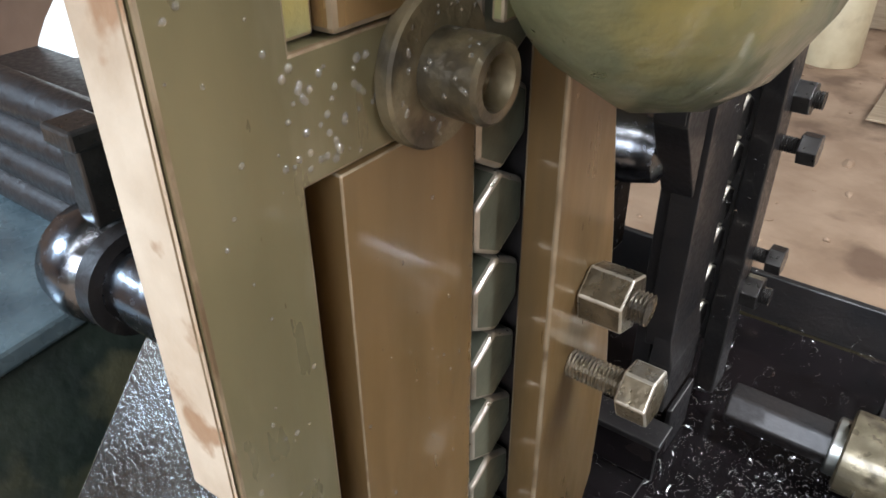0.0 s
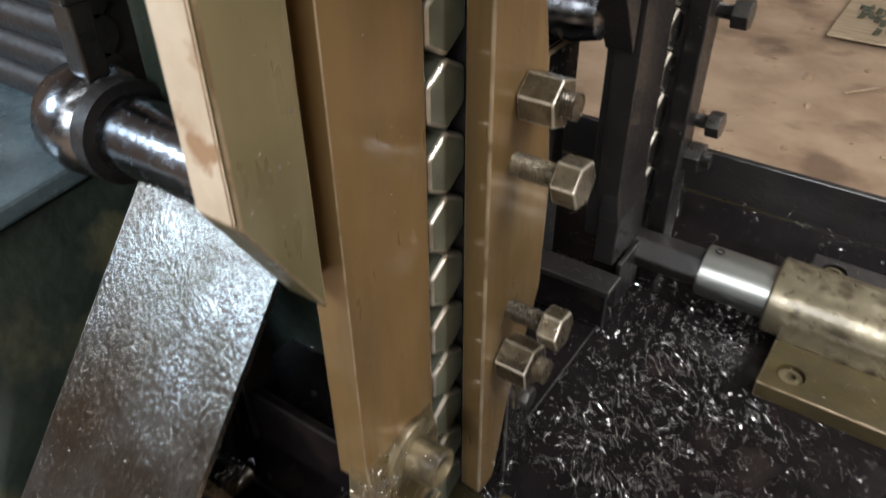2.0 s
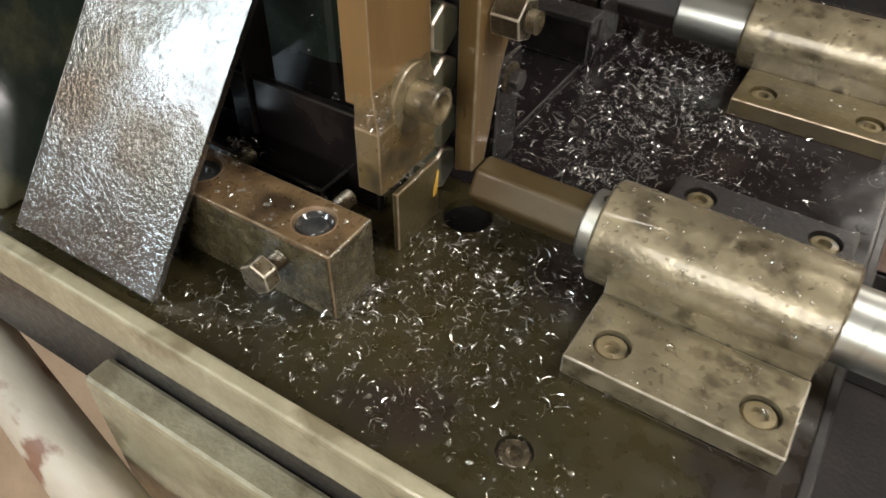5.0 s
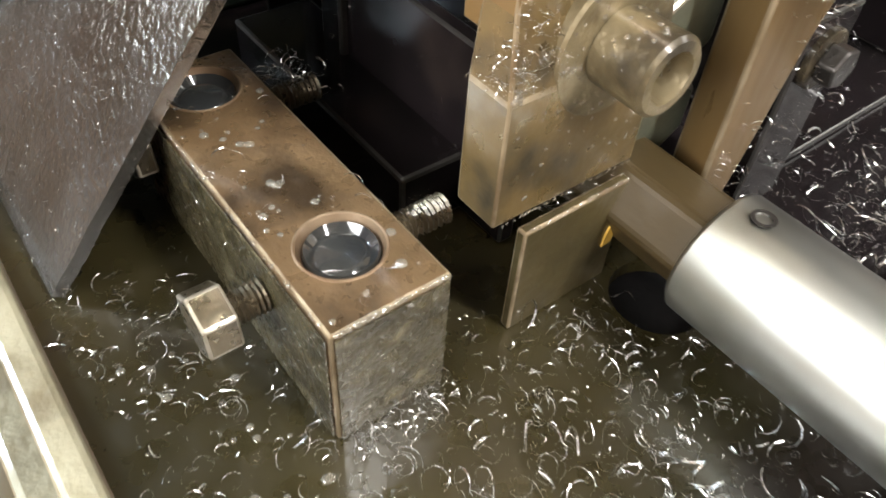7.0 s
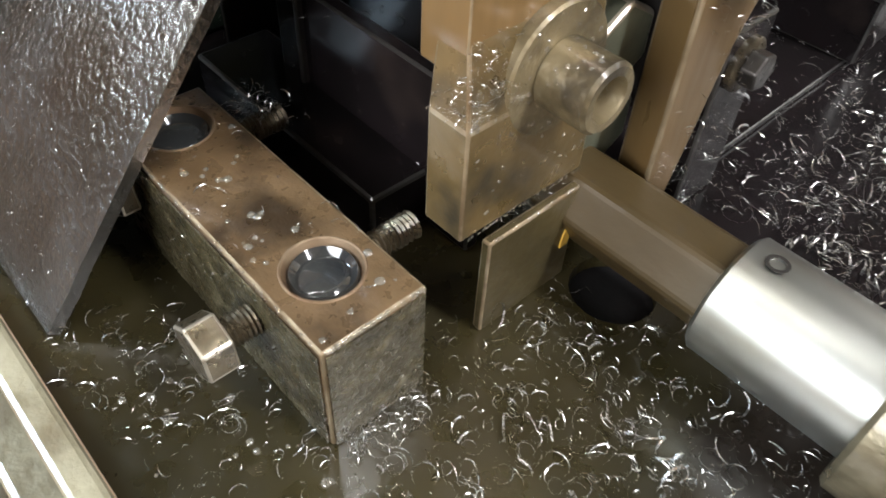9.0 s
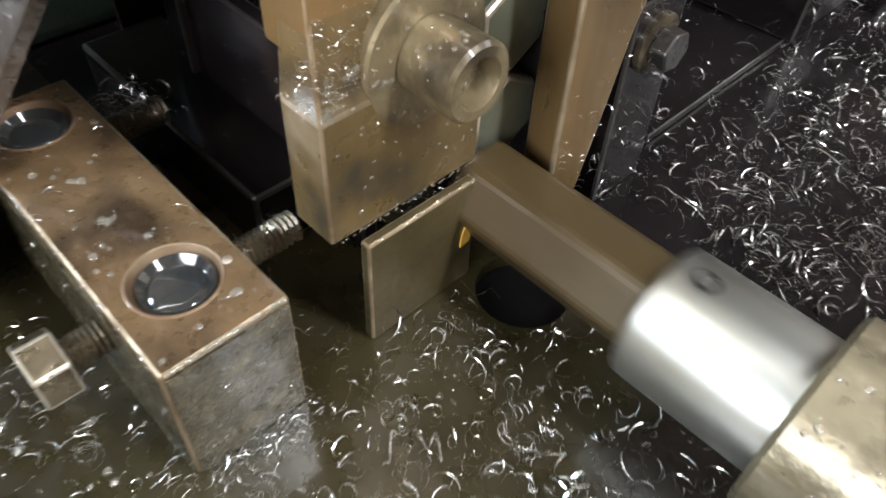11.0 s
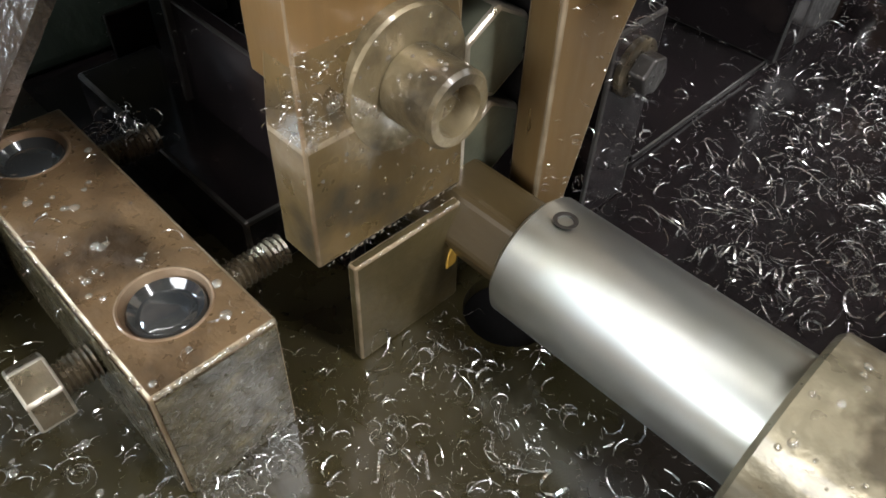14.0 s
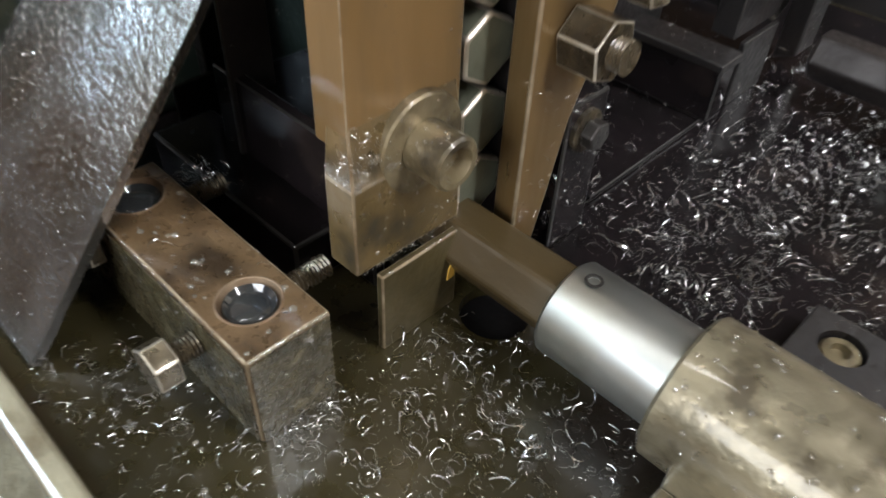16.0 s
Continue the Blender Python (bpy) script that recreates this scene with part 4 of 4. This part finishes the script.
def coils():
    """Long springy coils of swarf lying on the bed."""
    verts, faces = [], []
    for cx, cy, head, length in ((-0.035, 0.212, 0.35, 0.034), (-0.005, 0.236, -0.4, 0.026), (-0.055, 0.262, 1.1, 0.020), (0.03, 0.31, 0.7, 0.024), (-0.03, 0.105, -0.5, 0.020), (-0.055, 0.085, 0.9, 0.016)):
        if blocked(cx, cy):
            continue
        rad, wid = rng.uniform(0.0022, 0.0034), 0.0007
        n = int(length / 0.00045)
        off = len(verts)
        for i in range(n + 1):
            u, a = length * (i / n - 0.5), i * 0.62
            bend = 0.010 * math.sin(3.0 * i / n) + 0.0016 * math.sin(0.31 * i + 40 * cx)
            u += 0.0013 * math.sin(0.23 * i + 90 * cy)
            for k in (-0.5, 0.5):
                swell = rad * (0.75 + 0.35 * math.sin(0.17 * i + 70 * cx))
                px, py, pz = u + k * wid, bend + swell * math.cos(a), F + 0.0012 + swell + swell * math.sin(a)
                verts.append((cx + px * math.cos(head) - py * math.sin(head), cy + px * math.sin(head) + py * math.cos(head), pz))
        faces.extend((off + 2 * i, off + 2 * i + 1, off + 2 * i + 3, off + 2 * i + 2) for i in range(n))
    me = bpy.data.meshes.new("swarf_coils")
    me.from_pydata(verts, [], faces)
    me.materials.append(M_CHIP)
    tagged(new("swarf_coils", me), "springy coils of bright swarf on the bed", "metal chips", kind="stuff")


coils()


def ledge_chips():
    """Small chips lying on the tops of the things that stand on the bed."""
    spots = []

    def top(n, x0, x1, y0, y1, z, size):
        for _ in range(n):
            spots.append((rng.uniform(x0, x1), rng.uniform(y0, y1), z, size * rng.uniform(0.5, 1.4)))
    top(26, -0.200, -0.092, 0.048, 0.078, F + 0.0432, 0.0018)
    for _ in range(190):
        u = rng.random() ** 1.6
        spots.append((-0.0956 - 0.0037 * u, 0.0970 + 0.002 * u + 0.020 * rng.random() ** 1.7, 0.3797 + 0.0205 * u, 0.0013 * rng.uniform(0.4, 1.3)))
    for _ in range(60):
        spots.append((rng.uniform(-0.108, -0.096), 0.0966 - abs(rng.normal(0, 0.0004)), 0.379 + abs(rng.normal(0, 0.006)), 0.0011 * rng.uniform(0.4, 1.3)))
    for _ in range(90):
        spots.append((-0.0848 + abs(rng.normal(0, 0.002)), rng.uniform(0.196, 0.222), F + 0.074 * rng.random() ** 1.4, 0.0022 * rng.uniform(0.4, 1.5)))
    top(40, -0.099, -0.085, 0.196, 0.222, F + 0.0742, 0.0024)
    top(30, -0.098, -0.0925, 0.106, 0.142, 0.3398, 0.0009)
    for dy in (0.0, 0.262):
        top(30, 0.020, 0.115, 0.080 + dy, 0.122 + dy, F + 0.0132, 0.0018)
        top(60, 0.020, 0.115, 0.182 + dy, 0.236 + dy, F + 0.0132, 0.0022)
        top(36, 0.000, 0.009, 0.110 + dy, 0.150 + dy, F + 0.0006, 0.0020)
    for x, h in ((-0.264, 0.034), (-0.208, 0.105)):
        for _ in range(46):
            spots.append((x + rng.normal(0, 0.0012), 0.1214 + abs(rng.normal(0, 0.003)), F + 0.004 + h * rng.random(), 0.0011 * rng.uniform(0.4, 1.5)))
    for _ in range(70):
        spots.append((-0.191 + rng.normal(0, 0.006), rng.uniform(0.080, 0.101), F + 0.0330 + abs(rng.normal(0, 0.0015)), 0.0021 * rng.uniform(0.4, 1.4)))
    for hx in (-0.121, -0.191):
        top(34, hx - 0.0045, hx + 0.0045, 0.0805, 0.100, F + 0.0322, 0.0012)
    top(70, -0.090, -0.078, 0.040, 0.084, F + 0.0005, 0.0024)
    for _ in range(150):
        spots.append((-0.0899 + abs(rng.normal(0, 0.0006)), rng.uniform(0.047, 0.079), F + 0.036 * rng.random() ** 1.7, 0.0012 * rng.uniform(0.4, 1.4)))
    for _ in range(60):
        spots.append((rng.uniform(-0.17, -0.092), 0.0460 - abs(rng.normal(0, 0.0006)), F + 0.036 * rng.random() ** 1.5, 0.0010 * rng.uniform(0.4, 1.4)))
    for dy in (0.0, 0.265):
        for _ in range(110):
            spots.append((-0.0825 + abs(rng.normal(0, 0.002)), rng.uniform(0.165, 0.2) + dy, F + 0.10 * rng.random() ** 2.2, 0.0015 * rng.uniform(0.4, 1.4)))
    for _ in range(220):
        spots.append((rng.choice([-0.0984, -0.0825]) + rng.normal(0, 0.0006), 0.365 + rng.uniform(0.0, 0.10), rng.uniform(0.31, 0.60), 0.0011 * rng.uniform(0.4, 1.5)))
    for _ in range(26):
        a_, r_ = rng.uniform(0, 6.28), rng.uniform(0.001, 0.0055)
        spots.append((-0.0846, 0.1275 + r_ * math.cos(a_), 0.3850 + r_ * math.sin(a_), 0.0009))
    top(60, -0.125, -0.080, 0.36, 0.44, F + 0.0005, 0.0026)
    top(40, -0.153, -0.088, 0.336, 0.354, F + 0.0412, 0.0016)
    top(70, -0.158, -0.094, 0.24, 0.36, F + 0.0044, 0.0022)
    top(60, -0.06, 0.12, 0.53, 0.557, F + 0.0005, 0.0030)
    for _ in range(330):
        spots.append((rng.uniform(-0.30, -0.186), 0.1748 - abs(rng.normal(0, 0.0005)), 0.36 + 0.20 * rng.random() ** 1.5, 0.0013 * rng.uniform(0.4, 1.4)))
    top(70, -0.222, -0.134, 0.132, 0.172, F + 0.0522, 0.0014)
    for _ in range(60):
        spots.append((rng.uniform(-0.22, -0.122), 0.1238 - abs(rng.normal(0, 0.0005)), F + 0.003 + 0.056 * rng.random(), 0.0011 * rng.uniform(0.4, 1.3)))
    curl_mesh(spots, 0.4, "ledge_chips", "fine bright chips caught on ledges of the machine")
    spots.clear()
    for _ in range(520):
        u = abs(rng.normal(0, 0.55))
        if u < 0.98:
            spots.append((rng.uniform(-0.277, -0.176), 0.002 + 0.138 * u, F + 0.0075 + 0.1645 * u, 0.0010 * rng.uniform(0.4, 1.4)))
    for i in range(420):
        u = rng.uniform(0, 1)
        spots.append((rng.uniform(-0.277, -0.176), 0.002 + 0.138 * u, F + 0.0075 + 0.1645 * u, 0.0008 * rng.uniform(0.4, 1.4)))
    spots = [(x, y, z, 0.7 * q) for x, y, z, q in spots]
    curl_mesh(spots, 0.9, "chute_chips", "fine chips stuck to the wet chute")


ledge_chips()


def drops():
    """Beads of oil as flattened domes on the nearest faces."""
    verts, faces = [], []

    def bead(p, n, r):
        n = Vector(n).normalized()
        u = n.orthogonal().normalized()
        v = n.cross(u)
        off = len(verts)
        for a, h in ((1.0, 0.0), (0.75, 0.30), (0.36, 0.44)):
            for i in range(8):
                t = 2 * math.pi * i / 8
                verts.append(tuple(Vector(p) + (u * math.cos(t) + v * math.sin(t)) * r * a + n * r * h))
        verts.append(tuple(Vector(p) + n * r * 0.5))
        for k in (0, 8):
            faces.extend((off + k + i, off + k + (i + 1) % 8, off + k + 8 + (i + 1) % 8, off + k + 8 + i) for i in range(8))
        faces.extend((off + 16 + i, off + 16 + (i + 1) % 8, off + 24) for i in range(8))
    for _ in range(48):
        x, y = rng.uniform(-0.198, -0.093), rng.uniform(0.049, 0.077)
        if min(math.hypot(x + 0.112, y - 0.063), math.hypot(x + 0.188, y - 0.063)) > 0.0125:
            bead((x, y, F + 0.043), (0, 0, 1), 0.0005 + 0.0011 * rng.random() ** 2)
    for _ in range(45):
        bead((-0.101, rng.uniform(0.085, 0.112), rng.uniform(0.622, 0.646)), (1, 0, 0), rng.uniform(0.0005, 0.0012))
    for _ in range(35):
        bead((-0.101, rng.uniform(0.063, 0.088), rng.uniform(0.52, 0.70)), (1, 0, 0), rng.uniform(0.0003, 0.0009))
    for _ in range(40):
        bead((-0.100, rng.uniform(0.100, 0.146), rng.uniform(0.40, 0.62)), (1, 0, 0), rng.uniform(0.0003, 0.0007))
    for _ in range(40):
        bead((-0.096, rng.uniform(0.098, 0.145), rng.uniform(0.345, 0.374)), (1, 0, 0), rng.uniform(0.0003, 0.0007))
    for _ in range(60):
        bead((rng.uniform(-0.15, 0.05), rng.uniform(0.005, 0.04), F), (0, 0, 1), rng.uniform(0.0005, 0.0016))
    for z0, r0, ln in ((0.3840, 0.0098, 0.0200), (0.634, 0.0098, 0.0190)):
        yc, xb = (0.1275, -0.0999) if z0 < 0.5 else (0.1300, -0.1009)
        for _ in range(34):
            a_, q = rng.uniform(0, 6.28), r0 * rng.uniform(1.10, 1.75)
            bead((xb + 0.004, yc + q * math.cos(a_), z0 + q * math.sin(a_)), (1, 0, 0), rng.uniform(0.0003, 0.0009))
        for _ in range(26):
            a_ = rng.uniform(-0.3, 3.4)
            bead((xb + rng.uniform(0.006, ln - 0.002), yc + r0 * math.cos(a_), z0 + r0 * math.sin(a_)), (0, math.cos(a_), math.sin(a_)), rng.uniform(0.0003, 0.0008))
        for _ in range(16):
            a_, q = rng.uniform(0, 6.28), r0 * rng.uniform(0.0, 0.5)
            bead((xb + ln - 0.006, yc + q * math.cos(a_), z0 + q * math.sin(a_)), (1, 0, 0), rng.uniform(0.0004, 0.0009))
    for _ in range(64):
        u = rng.random() ** 1.5
        bead((-0.0960 - 0.0039 * u, 0.0975 + 0.013 * rng.random() ** 1.6 + 0.004 * u, 0.3790 + 0.0170 * u), (0.97, 0, 0.23), rng.uniform(0.0003, 0.0011))
    for _ in range(60):
        bead((-0.0952, rng.uniform(0.098, 0.146), 0.3429 + abs(rng.normal(0, 0.0006))), (1, 0, -0.3), rng.uniform(0.0002, 0.0006))
        bead((-0.0924, rng.uniform(0.105, 0.143), 0.3395 + rng.normal(0, 0.0003)), (0.5, 0, 1), rng.uniform(0.0002, 0.0006))
    for _ in range(70):
        bead((-0.0900, rng.uniform(0.047, 0.079), F + 0.0428), (0.7, 0, 0.7), rng.uniform(0.0003, 0.0009))
        bead((rng.uniform(-0.200, -0.092), 0.0466, F + 0.0428), (0, -0.7, 0.7), rng.uniform(0.0002, 0.0007))
    for _ in range(150):
        bead((-0.0900, 0.048 + 0.030 * rng.random() ** 1.3, F + 0.040 * rng.random() ** 1.9), (1, 0, 0.1), 0.00015 + 0.0008 * rng.random() ** 2.5)
    for _ in range(120):
        bead((-0.100, rng.uniform(0.1462, 0.1478), rng.uniform(0.40, 0.62)), (1, 0.5, 0), rng.uniform(0.0002, 0.0007))
    for _ in range(150):
        a_, q = rng.uniform(0.1, 3.0), rng.uniform(0.006, 0.115)
        bead((q, 0.1515 + 0.0272 * math.cos(a_), 0.3285 + 0.0272 * math.sin(a_)), (0, math.cos(a_), math.sin(a_)), rng.uniform(0.0003, 0.0012))
    for _ in range(60):
        bead((rng.uniform(0.02, 0.116), rng.uniform(0.08, 0.12), F + 0.013), (0, 0, 1), rng.uniform(0.0003, 0.0010))
    me = bpy.data.meshes.new("oil_drops")
    me.from_pydata(verts, [], faces)
    for p in me.polygons:
        p.use_smooth = True
    me.materials.append(M_DRIP)
    tagged(new("oil_drops", me), "small beads of cutting oil on the steel", "oil drops", kind="stuff")


drops()

# ---- what moves ----


def motions():
    # the ram's stroke over one working cycle of 3.2 s: seconds, place of the sleeve's rim
    stroke = [(11.6, -0.0010), (11.8, -0.017), (12.0, -0.0405), (12.3, -0.043), (12.9, -0.045), (13.1, -0.048), (13.35, -0.062), (13.55, -0.0712), (14.0, -0.0714), (14.2, -0.035), (14.3, -0.022), (14.4, -0.009), (14.6, -0.005)]

    def place(t):
        u = 11.6 + (t - 11.6) % 3.2
        table = stroke + [(14.8, -0.0010)]
        for (a, p), (b, q) in zip(table, table[1:]):
            if a <= u <= b:
                return p + (q - p) * (u - a) / (b - a)
        return table[0][1]

    def times(shift):
        ts = {0.0, 16.0}
        for c in range(-5, 4):
            for a, _ in stroke:
                t = round(a + 3.2 * c + shift, 3)
                if 0.0 < t < 16.0:
                    ts.add(t)
        return sorted(ts)

    walk(RAM, [(t, pose(place(t), AX, AZ)) for t in times(0.0)])
    far = [(0.0, -0.003), (0.3, -0.020), (0.5, -0.033), (1.0, -0.035), (1.4, -0.046), (2.4, -0.045), (2.7, -0.028), (2.9, -0.016), (3.1, -0.006)]
    walk(FAR_RAM, [(t + 3.2 * c, pose(x, AX + 0.262, AZ)) for c in range(5) for t, x in far] + [(16.0, pose(-0.003, AX + 0.262, AZ))])

    # the stack drops by one nut each time the pusher has drawn back, and the lowest nut is pushed on
    falls = [1.4, 4.6, 7.8, 11.0, 14.2]
    for k, ob in enumerate(NUTS):
        level, x = k, NUT_X
        rows = [(0.0, pose(x - 0.036 * (k == 0), NUT_Y, NUT_Z + PITCH * level))]
        for f in falls:
            if level > 0:
                rows.append((f, pose(x, NUT_Y, NUT_Z + PITCH * level)))
                level -= 1
                rows.append((f + 0.13, pose(x, NUT_Y, NUT_Z + PITCH * level)))
                if level == 0:
                    for dt, reach in ((0.94, -0.1105), (1.0, -0.1130), (1.9, -0.1170), (2.1, -0.1200), (2.3, -0.1330), (2.5, -0.1432)):
                        if f + dt < 16.0:
                            x = reach
                            rows.append((f + dt, pose(x, NUT_Y, NUT_Z)))
            else:
                rows += [(f + 0.5, pose(x, NUT_Y, NUT_Z))] if f + 0.5 < 16 and x < -0.14 else []
                if f + 2.6 < 16.0:
                    rows.append((f + 2.2, pose(x, NUT_Y, NUT_Z)))
                    x -= 0.0141
                    rows.append((f + 2.6, pose(x, NUT_Y, NUT_Z)))
        rows.append((16.0, pose(x, NUT_Y, NUT_Z + PITCH * level)))
        walk(ob, rows)


motions()
